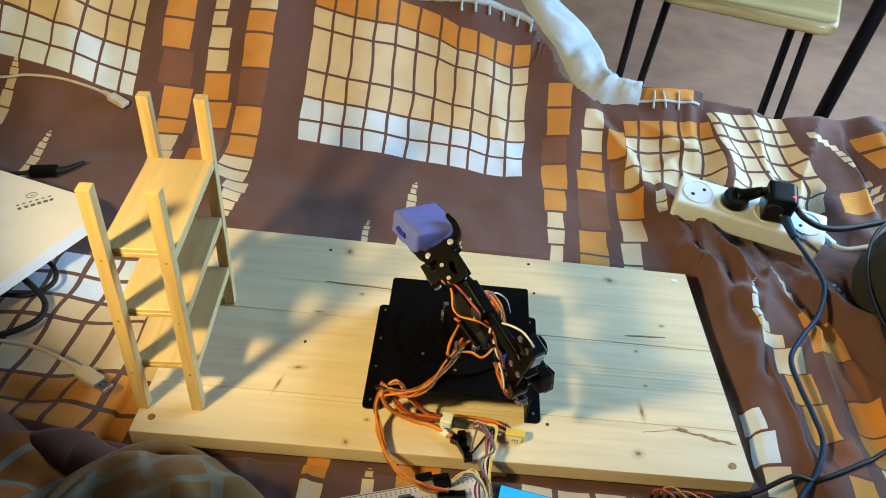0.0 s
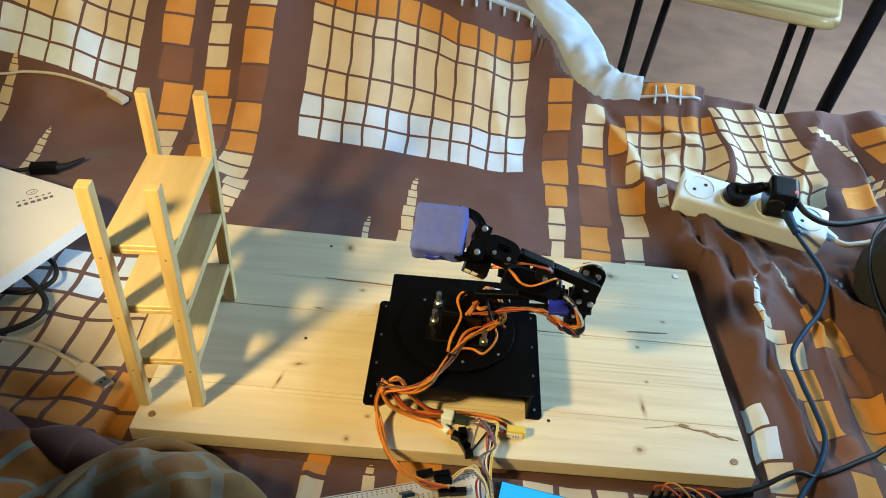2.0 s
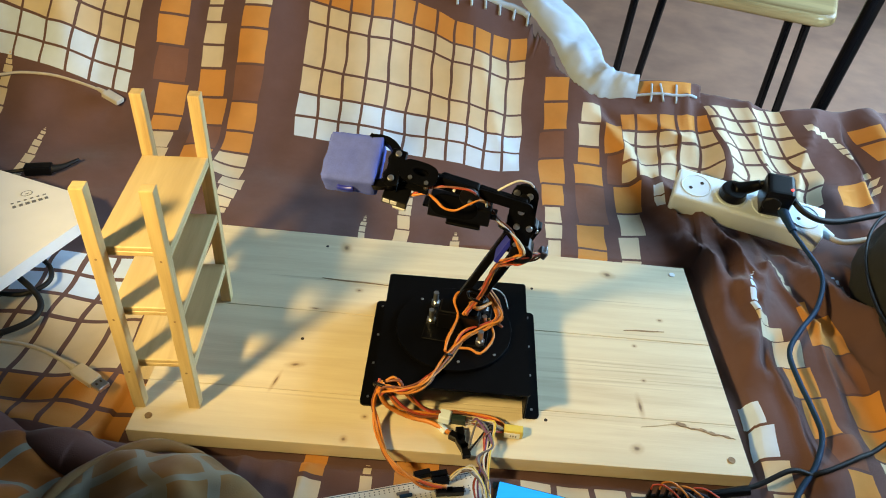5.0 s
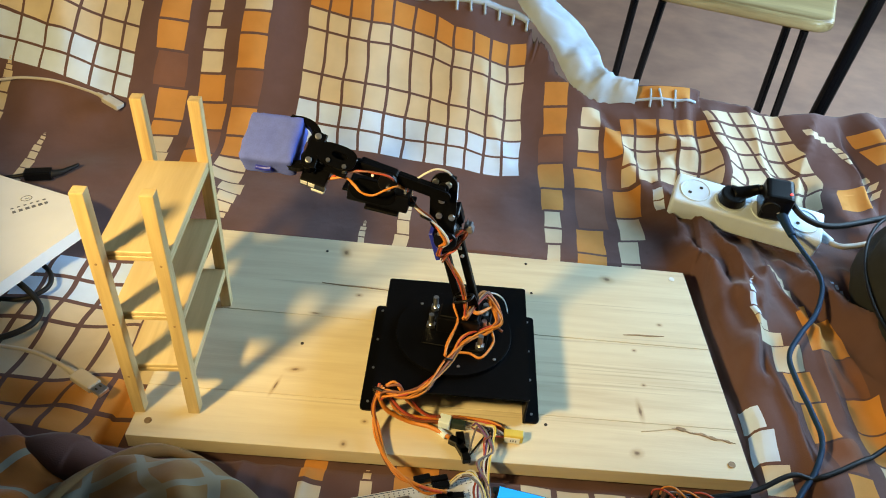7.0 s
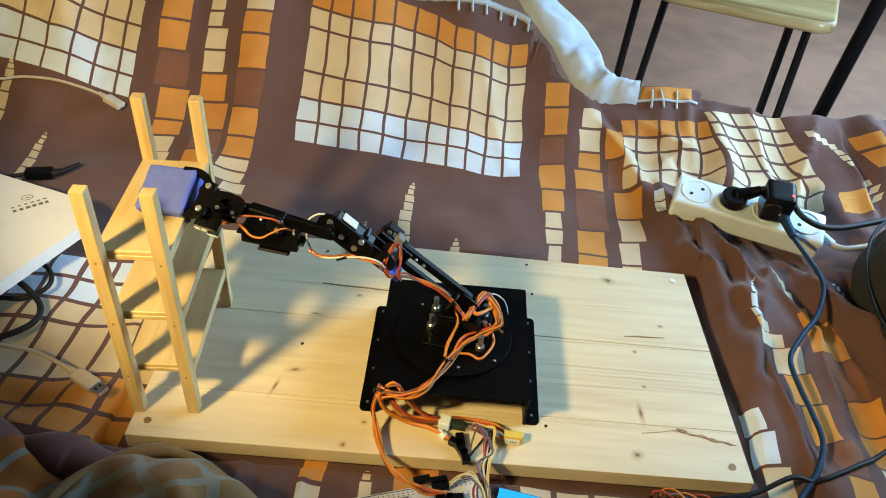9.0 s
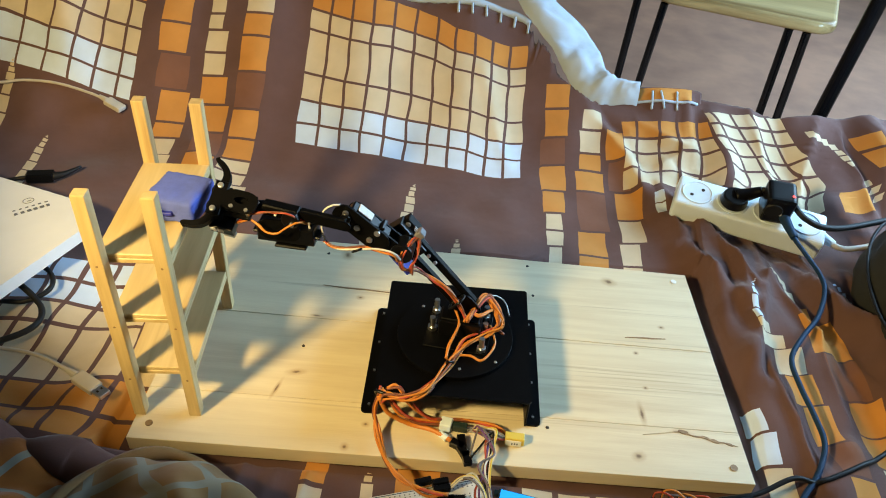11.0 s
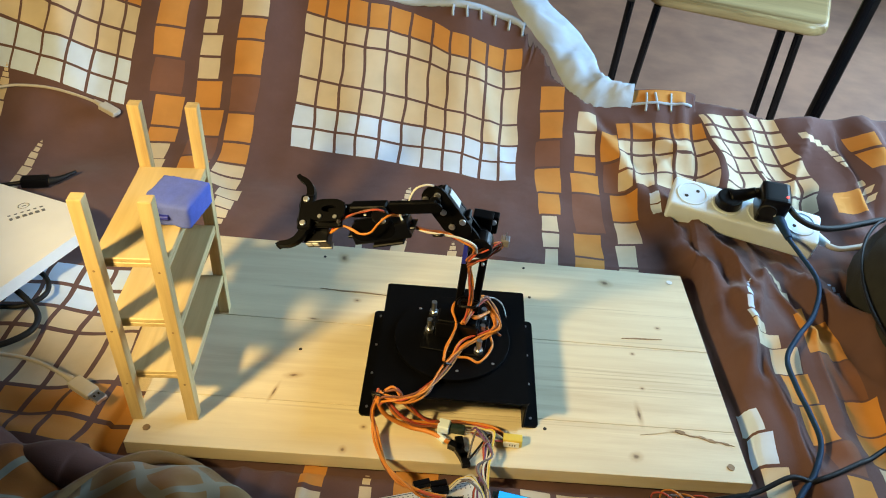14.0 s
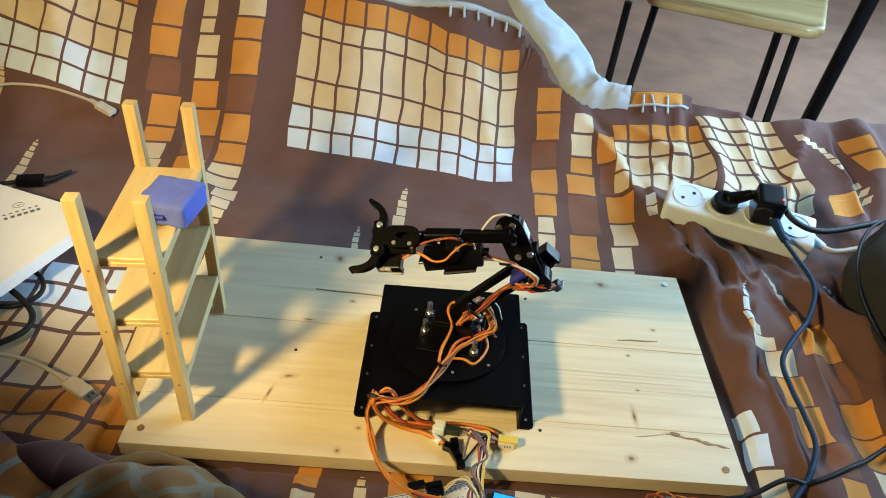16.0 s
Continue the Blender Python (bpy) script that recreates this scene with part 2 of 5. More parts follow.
def box(x0, x1, y0, y1, z0, z1, bevel=0.0, seg=2, m=None, bm=None):
    own = bm or bmesh.new()
    c = pose((x0 + x1) / 2, (y0 + y1) / 2, (z0 + z1) / 2) @ Matrix.Diagonal((x1 - x0, y1 - y0, z1 - z0, 1))
    if bm is None:
        bmesh.ops.create_cube(own, size=1, matrix=c)
        if bevel:
            bmesh.ops.bevel(own, geom=own.edges[:], offset=bevel, segments=seg, profile=0.6, affect="EDGES")
        if m:
            bmesh.ops.transform(own, matrix=m, verts=own.verts[:])
    else:
        sub = box(x0, x1, y0, y1, z0, z1, bevel, seg, m)
        me = bpy.data.meshes.new("joined")
        sub.to_mesh(me)
        sub.free()
        own.from_mesh(me)
        bpy.data.meshes.remove(me)
    return own


def rod(p, q, r, seg=16, r2=None, bevel=0.0, bm=None):
    own = bm or bmesh.new()
    p, q = Vector(p), Vector(q)
    m = Matrix.Translation((p + q) / 2) @ (q - p).to_track_quat("Z", "Y").to_matrix().to_4x4()
    got = bmesh.ops.create_cone(own, cap_ends=True, segments=seg, radius1=r, radius2=r if r2 is None else r2, depth=(q - p).length, matrix=m)
    if bevel:
        rim = [e for e in {e for v in got["verts"] for e in v.link_edges} if any(len(f.verts) > 4 for f in e.link_faces)]
        bmesh.ops.bevel(own, geom=rim, offset=bevel, segments=2, profile=0.5, affect="EDGES")
    return own


def plate(outline, thick, m, bevel=0.0, bm=None):
    """A flat piece: the outline in its own plane, thick along the plane's normal, set at the pose m."""
    own = bm or bmesh.new()
    low = [own.verts.new(m @ Vector((x, y, -thick / 2))) for x, y in outline]
    top = [own.verts.new(m @ Vector((x, y, thick / 2))) for x, y in outline]
    k = len(outline)
    own.faces.new(low[::-1]), own.faces.new(top)
    for i in range(k):
        own.faces.new((low[i], low[(i + 1) % k], top[(i + 1) % k], top[i]))
    bmesh.ops.recalc_face_normals(own, faces=own.faces[:])
    return own


def stadium(x0, x1, w, n=8):
    """Outline of a bar with round ends, along x."""
    r = w / 2
    a = [(x1 - r + r * math.sin(math.pi * i / n), -r * math.cos(math.pi * i / n)) for i in range(n + 1)]
    return a + [(x0 + r - r * math.sin(math.pi * i / n), r * math.cos(math.pi * i / n)) for i in range(n + 1)]


def round_rect(w, h, r, n=5):
    out = []
    for cx, cy, a0 in ((w / 2 - r, h / 2 - r, 0), (-w / 2 + r, h / 2 - r, 90), (-w / 2 + r, -h / 2 + r, 180), (w / 2 - r, -h / 2 + r, 270)):
        out += [(cx + r * math.cos(radians(a0 + 90 * i / n)), cy + r * math.sin(radians(a0 + 90 * i / n))) for i in range(n + 1)]
    return out


def spline(points, per=8):
    """Points of a smooth line through the given ones."""
    p = [Vector(q) for q in points]
    p = [2 * p[0] - p[1]] + p + [2 * p[-1] - p[-2]]
    out = []
    for i in range(1, len(p) - 2):
        for k in range(per):
            t = k / per
            out.append(0.5 * (2 * p[i] + (p[i + 1] - p[i - 1]) * t + (2 * p[i - 1] - 5 * p[i] + 4 * p[i + 1] - p[i + 2]) * t * t
                              + (3 * p[i] - p[i - 1] - 3 * p[i + 1] + p[i + 2]) * t ** 3))
    return out + [p[-2]]


def tube(points, r, sides=8, per=8, bm=None):
    own = bm or bmesh.new()
    line = spline(points, per) if per > 1 else [Vector(q) for q in points]
    rings, up = [], Vector((0.13, 0.21, 0.97)).normalized()
    for i, c in enumerate(line):
        d = (line[min(i + 1, len(line) - 1)] - line[max(i - 1, 0)]).normalized()
        s = d.cross(up)
        s = s.normalized() if s.length > 1e-4 else Vector((1, 0, 0))
        w = s.cross(d).normalized()
        rr = r(i / (len(line) - 1)) if callable(r) else r
        rings.append([own.verts.new(c + rr * (math.cos(2 * math.pi * k / sides) * s + math.sin(2 * math.pi * k / sides) * w)) for k in range(sides)])
    for a, b in zip(rings, rings[1:]):
        for k in range(sides):
            own.faces.new((a[k], a[(k + 1) % sides], b[(k + 1) % sides], b[k])).smooth = True
    own.faces.new(rings[0]), own.faces.new(rings[-1][::-1])
    bmesh.ops.recalc_face_normals(own, faces=own.faces[:])
    return own


def thing(name, label, category, m=None, group="", kind=""):
    ob = new(name)
    ob.empty_display_size = 0.02
    if m is not None:
        ob.matrix_basis = m
    return tagged(ob, label, category, group, kind)


# ---------------- the room ----------------
FZ = -0.52
floor = part("floor", box(-2.6, 2.1, -2.4, 3.4, FZ - 0.05, FZ), FLOOR)
tagged(floor, "reddish brown matt floor with faint stains", "floor", kind="structure")
for nm, b in (("wall_north", (-2.6, 2.1, 3.4, 3.5)), ("wall_south", (-2.6, 2.1, -2.5, -2.4)), ("wall_west", (-2.7, -2.6, -2.5, 3.5))):
    tagged(part(nm, box(*b, FZ - 0.05, 1.98), WALL), "plain painted room wall", "wall", kind="structure")
# Unseen wall: its step, recess and openings are made up to hold the lamps.
we = bmesh.new()
LOW_Z, TOP_Z = FZ - 0.05, 1.98
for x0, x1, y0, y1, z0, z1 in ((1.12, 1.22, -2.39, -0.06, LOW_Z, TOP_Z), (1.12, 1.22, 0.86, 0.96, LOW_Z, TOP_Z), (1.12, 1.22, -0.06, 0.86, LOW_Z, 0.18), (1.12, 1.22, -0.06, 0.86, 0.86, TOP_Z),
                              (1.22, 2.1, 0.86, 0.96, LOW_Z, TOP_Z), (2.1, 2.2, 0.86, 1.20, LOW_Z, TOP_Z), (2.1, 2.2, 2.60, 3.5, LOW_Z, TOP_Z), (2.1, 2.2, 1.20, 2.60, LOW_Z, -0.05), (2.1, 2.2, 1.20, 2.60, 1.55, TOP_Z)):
    box(x0, x1, y0, y1, z0, z1, bm=we)
tagged(part("wall_east", we, WALL), "unseen plain wall, stepped and opened for the daylight lamps", "wall", kind="structure")
tagged(part("ceiling", box(-2.7, 2.2, -2.5, 3.5, 1.98, 2.08), CEIL), "plain grey painted ceiling", "ceiling", kind="structure")

# ---------------- bed ----------------
bed = thing("bed", "low bed with a pale mattress under the duvet", "bed", pose(0, 0, 0))
part("mattress", box(-1.25, 0.78, -1.0, 0.42, -0.27, -0.055, 0.04, 4), MATTRESS, bed)
part("bed_base", box(-1.22, 0.75, -0.97, 0.40, FZ, -0.275, 0.01), BAG, bed)


# ---------------- duvet ----------------
K_FOLD, Y_FOLD, RISE = 0.035, 0.40, 0.90


def lie(y):
    t = (y - Y_FOLD) / K_FOLD
    return -0.02 + RISE * K_FOLD * (t if t > 30 else math.log1p(math.exp(t)))


YS = np.linspace(-1.2, 1.4, 5201)
ZS = np.array([lie(y) for y in YS])
VS = np.concatenate([[0], np.cumsum(np.hypot(np.diff(YS), np.diff(ZS)))])
VS -= np.interp(0, YS, VS)
EDGE_U = (-1.4, -0.09, 0.028, 0.092, 0.125, 0.150, 0.199, 0.269, 0.362, 0.429, 0.534, 0.649, 0.9)
EDGE_V = (0.70, 0.665, 0.660, 0.645, 0.600, 0.550, 0.513, 0.548, 0.545, 0.532, 0.503, 0.512, 0.51)
# folds: from, to (x, y), height, width
FOLDS = (
    ((0.300, 0.37), (0.355, 0.12), 0.020, 0.016), ((0.355, 0.12), (0.345, -0.10), 0.012, 0.018),
    ((0.385, 0.22), (0.430, -0.15), 0.016, 0.020), ((0.470, 0.16), (0.520, -0.10), 0.018, 0.022),
    ((0.245, 0.44), (0.300, 0.33), 0.022, 0.014), ((0.385, 0.47), (0.400, 0.36), 0.026, 0.016),
    ((0.300, 0.49), (0.330, 0.38), 0.012, 0.016), ((0.500, 0.50), (0.560, 0.36), 0.020, 0.022),
    ((0.330, 0.30), (0.385, 0.14), 0.016, 0.009), ((0.365, 0.08), (0.372, -0.14), 0.014, 0.009), ((0.410, 0.16), (0.452, -0.02), 0.014, 0.010),
    ((0.440, 0.21), (0.490, 0.08), 0.020, 0.012), ((0.300, 0.30), (0.322, 0.20), 0.018, 0.008), ((0.500, 0.10), (0.470, -0.12), 0.014, 0.011),
    ((0.415, -0.10), (0.36, -0.20), 0.014, 0.014), ((0.270, 0.47), (0.345, 0.43), 0.010, 0.009), ((0.345, 0.50), (0.352, 0.40), 0.014, 0.008),
    ((0.440, 0.49), (0.470, 0.37), 0.012, 0.009), ((0.535, 0.48), (0.500, 0.36), 0.012, 0.008), ((0.570, 0.47), (0.600, 0.33), 0.016, 0.010),
    ((0.296, 0.303), (0.333, 0.169), 0.012, 0.010), ((0.333, 0.169), (0.359, 0.114), 0.012, 0.010), ((0.411, 0.283), (0.405, 0.163), 0.011, 0.011), ((0.405, 0.163), (0.335, -0.005), 0.011, 0.011), ((0.419, 0.204), (0.430, 0.065), 0.010, 0.010), ((0.430, 0.065), (0.428, -0.056), 0.010, 0.010), ((0.341, 0.293), (0.371, 0.198), 0.010, 0.010), ((0.371, 0.198), (0.368, 0.072), 0.010, 0.010), ((0.472, 0.259), (0.488, 0.125), 0.010, 0.011), ((0.488, 0.125), (0.503, 0.007), 0.010, 0.011), ((0.335, 0.108), (0.338, 0.032), 0.007, 0.009), ((0.338, 0.032), (0.357, -0.017), 0.007, 0.009), ((0.386, 0.020), (0.375, -0.061), 0.007, 0.010), ((0.375, -0.061), (0.382, -0.130), 0.007, 0.010),
    ((0.600, 0.48), (0.640, 0.30), 0.020, 0.020), ((-0.335, -0.05), (-0.40, -0.16), 0.014, 0.022),
    ((-0.45, -0.14), (-0.30, -0.17), 0.016, 0.018), ((0.03, 0.52), (0.075, 0.39), 0.010, 0.012), ((0.325, 0.20), (0.352, 0.02), 0.012, 0.008), ((0.52, 0.20), (0.60, 0.02), 0.020, 0.016),
    ((0.455, 0.06), (0.505, -0.14), 0.014, 0.010), ((0.340, 0.43), (0.300, 0.40), 0.010, 0.008), ((0.62, 0.46), (0.70, 0.36), 0.022, 0.014),
    ((-0.66, 0.60), (-0.58, 0.44), 0.010, 0.020), ((-0.55, 0.30), (-0.40, 0.36), 0.006, 0.03),
    ((-0.40, 0.38), (-0.33, 0.26), 0.010, 0.015),
    ((0.352, 0.165), (0.345, 0.06), -0.014, 0.008), ((0.372, 0.10), (0.360, 0.0), -0.011, 0.007),
    ((-0.150, -0.150), (-0.165, -0.22), 0.010, 0.010), ((-0.185, -0.150), (-0.190, -0.22), 0.012, 0.009), ((-0.122, -0.150), (-0.130, -0.21), 0.008, 0.008), ((0.02, -0.155), (0.07, -0.20), 0.007, 0.010),
)
FOLDS += (((0.420, 0.50), (0.450, 0.36), 0.018, 0.026), ((0.545, 0.50), (0.600, 0.33), 0.016, 0.020), ((0.66, 0.48), (0.69, 0.36), 0.024, 0.018), ((0.605, 0.50), (0.645, 0.36), 0.022, 0.016), ((0.575, 0.47), (0.625, 0.30), -0.012, 0.010), ((0.53, 0.36), (0.60, 0.26), 0.012, 0.014), ((0.255, 0.47), (0.345, 0.36), 0.008, 0.014),
          ((0.300, 0.44), (0.330, 0.40), -0.008, 0.009), ((0.480, 0.49), (0.520, 0.37), -0.006, 0.010))
# the edge where one lap of the duvet lies over the next
LAP = ((0.194, 0.483), (0.221, 0.455), (0.248, 0.412), (0.270, 0.360), (0.285, 0.301), (0.300, 0.234), (0.312, 0.195))
FOLDS += tuple((a, b, 0.010, 0.010) for a, b in zip(LAP, LAP[1:]))
FOLDS += tuple(((a[0] + 0.020, a[1]), (b[0] + 0.020, b[1]), -0.012, 0.010) for a, b in zip(LAP, LAP[1:]))


def ridge(x, y):
    h = 0.0
    for (x0, y0), (x1, y1), a, w in FOLDS:
        dx, dy = x1 - x0, y1 - y0
        t = max(0.0, min(1.0, ((x - x0) * dx + (y - y0) * dy) / (dx * dx + dy * dy)))
        d2 = (x - x0 - t * dx) ** 2 + (y - y0 - t * dy) ** 2
        if d2 < 12 * w * w:
            h += (1.35 if x < 0.33 else 1.75) * a * (math.exp(-d2 / (2 * w * w)) if w > 0.0125 else math.exp(-math.sqrt(d2 + 4e-6) / (0.9 * w))) * (0.55 + 0.9 * t * (1 - t))
    return h


def under_board(x, y):
    return -0.33 < x < 0.325 and -0.158 < y < 0.195


# print fitted to the camera's view: along u, a stretch of v from a base line, and a shift
PRINT_FIT_U = (-0.80, -0.74, -0.708, -0.655, -0.580, -0.515, -0.500, -0.270, -0.255, -0.220, -0.190, -0.153, -0.118, -0.086, -0.055, -0.021, 0.008, 0.040, 0.068, 0.100, 0.118)
PRINT_FIT_S = (1.70, 1.60, 1.42, 1.20, 1.11, 1.00, 1.00, 1.00, 1.00, 0.94, 0.90, 0.875, 0.878, 0.85, 0.80, 0.73, 0.71, 0.70, 0.68, 0.66, 1.00)
PRINT_FIT_D = (0.020, 0.018, 0.018, 0.012, 0.003, 0.0, 0.0, 0.0, 0.0, 0.0, -0.002, -0.003, -0.002, -0.001, -0.001, -0.003, -0.004, -0.009, -0.008, 0.0, 0.0)


def print_v(u, v):
    """Where a line of the print lies along the cloth: stretched and shifted to fit the camera's view."""
    base = 0.45 if u < -0.4 else 0.441
    rise = max(0.0, min(1.0, (v - 0.36) / 0.06))
    k = float(np.interp(u, PRINT_FIT_U, PRINT_FIT_S)) if v > base else 1.0
    return base + min(v - base, 0.255) * k + max(0.0, v - base - 0.255) + rise * float(np.interp(u, PRINT_FIT_U, PRINT_FIT_D))


def duvet_point(u, v):
    return cloth_point(u, print_v(u, v))


def cloth_point(u, v):
    top = float(np.interp(u, EDGE_U, EDGE_V))
    drop = 0.0
    if v > top:
        drop, v = v - top, top
    u -= 0.45 * max(-0.02, v - 0.40) * max(0.0, min(1.0, (u - 0.37) / 0.05)) * max(0.0, min(1.0, (v - 0.36) / 0.03))
    s = max(0.0, min(1.0, (v - 0.40) / 0.22))
    tilt = (1 - s * s * (3 - 2 * s)) * (-0.105 * max(0.0, min(0.37, u + 0.25)) * max(0.0, min(1.0, (0.125 - u) / 0.025)) - 0.23 * min(0.0, u + 0.50)) * max(0.0, min(1.0, v / 0.3))
    v += tilt
    y = float(np.interp(v, VS, YS))
    z = float(np.interp(y, YS, ZS))
    slope = max(0.0, min(1.0, (z + 0.02) / 0.05))
    nz = noise.noise((u * 7, y * 7, 3.1)) * 0.010 + noise.noise((u * 19, y * 19, 7.7)) * 0.0035
    wave = 0.006 * math.sin(u * 38 + 3 * y) * slope
    h = nz + wave + ridge(u, y)
    if under_board(u, y):
        h = min(h, 0.0) - 0.003
    loose = max(0.0, min(1.0, (u - 0.25) / 0.06)) * max(0.0, min(1.0, (v + 0.3) / 0.3))
    warp = loose * 0.010 * noise.noise((u * 11, v * 11, 21.0))
    h += loose * 0.007 * noise.noise((u * 16 + v * 9, v * 7, 31.0))
    near = max(0.0, min(1.0, (-0.30 - u) / 0.05)) * max(0.0, min(1.0, (0.16 - v) / 0.05))
    h += near * 0.010 * noise.noise((u * 13, v * 13, 41.0))
    y += near * 0.012 * noise.noise((u * 10, v * 6, 51.0))
    edge_x = warp + near * 0.012 * noise.noise((u * 6, v * 10, 61.0)) + 0.004 * noise.noise((u * 9, v * 9, 11.0)) + 0.0025 * noise.noise((u * 25, v * 25, 17.0))
    if drop:
        y, z = y + 0.035 * (1 - math.exp(-drop / 0.03)), z - drop * 0.9
    return u + edge_x, y - 0.5 * h * slope, z + h * (1 - 0.3 * slope)


CELLS = []
GAP = 0.0022


def cell(u0, u1, v0, v1, m):
    CELLS.append((round(u0, 4), round(u1, 4), round(v0, 4), round(v1, 4), m))


def block(us, rows):
    """A field of cells: column borders us, and rows of (v0, v1, colour)."""
    for v0, v1, m in rows:
        for a, b in zip(us, us[1:]):
            cell(a + GAP, b - GAP, v0 + GAP, v1 - GAP, m)


def strip(u0, u1, rows):
    for v0, v1, m in rows:
        cell(u0, u1, v0 + GAP, v1 - GAP, m)


def taper(uc, v0, v1, wide, n, m, drift=0.0):
    """A row of cells that grows from a thread to its full width."""
    lengths = [0.4 + i for i in range(n)]
    s, v = sum(lengths), v0
    for i, g in enumerate(lengths):
        step = (v1 - v0) * g / s
        w = max(0.002, round(wide * (i + 0.8) / n / 0.004) * 0.004) / 2
        uc += drift / n
        cell(uc - w, uc + w, v + math.copysign(0.0012, step), v + step - math.copysign(0.0012, step), m)
        v += step


C, O, W_, R_ = 1, 2, 3, 4
block([-0.255, -0.221, -0.187, -0.153, -0.119, -0.086, -0.052, -0.020, 0.011, 0.040, 0.068, 0.097],
      [(0.405, 0.4427, W_), (0.4427, 0.4825, W_), (0.4825, 0.528, C), (0.528, 0.604, C), (0.604, 0.640, C), (0.640, 0.690, O)])
block([-0.89, -0.845, -0.80, -0.753, -0.7065, -0.6565, -0.613, -0.578, -0.5395, -0.5150],
      [(0.450, 0.488, W_), (0.488, 0.529, W_), (0.529, 0.574, C), (0.574, 0.620, C), (0.620, 0.69, O)])
strip(-0.487, -0.441, [(0.592, 0.66, O), (0.540, 0.592, O)])
strip(-0.482, -0.433, [(0.480, 0.540, R_)])
strip(-0.471, -0.426, [(0.423, 0.480, O), (0.392, 0.423, O)])
strip(-0.468, -0.432, [(0.353, 0.392, C)])
strip(-0.411, -0.389, [(0.614, 0.66, C), (0.586, 0.614, C)])
strip(-0.410, -0.378, [(0.548, 0.586, C), (0.509, 0.548, C)])
strip(-0.410, -0.369, [(0.461, 0.509, O)])
strip(-0.405, -0.362, [(0.410, 0.461, O), (0.36, 0.410, R_), (0.325, 0.36, O)])
strip(-0.354, -0.312, [(0.617, 0.66, C), (0.577, 0.617, O), (0.517, 0.577, O), (0.455, 0.517, R_), (0.402, 0.455, O), (0.362, 0.402, O), (0.335, 0.362, C), (0.305, 0.335, C)])
taper(-0.318, 0.215, 0.305, 0.032, 6, C)
taper(-0.445, 0.27, 0.355, 0.032, 5, C)
strip(0.128, 0.163, [(0.499, 0.542, O), (0.449, 0.499, O)])
strip(0.123, 0.159, [(0.399, 0.449, R_), (0.347, 0.399, O)])
strip(0.124, 0.155, [(0.300, 0.347, O)])
strip(0.127, 0.149, [(0.265, 0.300, C), (0.2305, 0.265, C)])
strip(0.130, 0.147, [(0.17, 0.2305, C)])
strip(0.186, 0.215, [(0.464, 0.50, C)])
strip(0.181, 0.214, [(0.4225, 0.464, C), (0.390, 0.4225, O)])
strip(0.174, 0.218, [(0.3496, 0.390, O), (0.271, 0.3496, R_)])
strip(0.169, 0.210, [(0.215, 0.271, O), (0.17, 0.215, O)])
strip(0.222, 0.246, [(0.410, 0.468, O)])
strip(0.226, 0.258, [(0.357, 0.410, R_)])
strip(0.234, 0.272, [(0.301, 0.357, O)])
strip(0.234, 0.267, [(0.2487, 0.301, C)])
strip(0.230, 0.256, [(0.1987, 0.2487, C), (0.16, 0.1987, C)])
block([0.245, 0.268, 0.302, 0.330, 0.360, 0.392], [(0.360, 0.393, C), (0.393, 0.431, C), (0.431, 0.457, C), (0.457, 0.488, O)])
block([0.399, 0.428, 0.458, 0.487, 0.513, 0.537], [(0.335, 0.370, C), (0.370, 0.402, C), (0.402, 0.430, C), (0.430, 0.460, C), (0.460, 0.482, C), (0.482, 0.506, C)])
strip(0.618, 0.648, [(0.448, 0.478, O), (0.405, 0.446, O)])
strip(0.557, 0.603, [(0.325, 0.368, O)])
for u, v in ((0.558, 0.474), (0.568, 0.470), (0.578, 0.465), (0.587, 0.457), (0.589, 0.445), (0.589, 0.432), (0.590, 0.419), (0.593, 0.405), (0.597, 0.391), (0.605, 0.376), (0.613, 0.361)):
    cell(u - 0.0048, u + 0.0048, v - 0.0058, v + 0.0046, C)
cell(0.274, 0.352, 0.524, 0.545, O)
for v0, v1 in ((0.300, 0.322), (0.324, 0.345)):
    cell(0.290, 0.304, v0, v1, W_)
taper(-0.060, 0.362, 0.17, 0.022, 10, C, -0.012)
taper(-0.121, 0.262, 0.165, 0.013, 8, C)
taper(0.005, 0.245, 0.165, 0.016, 6, C)
taper(-0.625, 0.355, 0.23, 0.020, 9, C)
taper(-0.712, 0.460, 0.34, 0.024, 8, C)
taper(0.382, 0.146, 0.076, 0.010, 7, W_, -0.016)
for u0, u1, v0, v1, m in ((0.362, 0.377, 0.0635, 0.0755, C), (0.363, 0.391, 0.045, 0.0625, C), (0.377, 0.407, 0.006, 0.0435, C), (0.383, 0.411, -0.034, 0.0045, O), (0.391, 0.415, -0.086, -0.0365, O),
                          (0.397, 0.424, -0.128, -0.089, R_), (0.400, 0.426, -0.17, -0.131, O), (0.404, 0.430, -0.22, -0.173, O),
                          (0.422, 0.438, 0.127, 0.150, C), (0.428, 0.449, 0.101, 0.125, O), (0.420, 0.464, 0.034, 0.0985, O), (0.428, 0.467, -0.022, 0.0315, R_), (0.442, 0.472, -0.064, -0.0245, O),
                          (0.441, 0.473, -0.108, -0.0665, O), (0.444, 0.476, -0.155, -0.111, C),
                          (0.318, 0.338, -0.073, -0.044, W_), (0.322, 0.345, -0.113, -0.0765, W_), (0.326, 0.353, -0.147, -0.1165, C), (0.330, 0.358, -0.19, -0.150, C)):
    cell(u0, u1, v0, v1, m)
taper(0.412, 0.194, 0.152, 0.012, 4, C, 0.014)
taper(0.492, 0.190, 0.00, 0.012, 9, W_, 0.034)
GAP = 0.0029
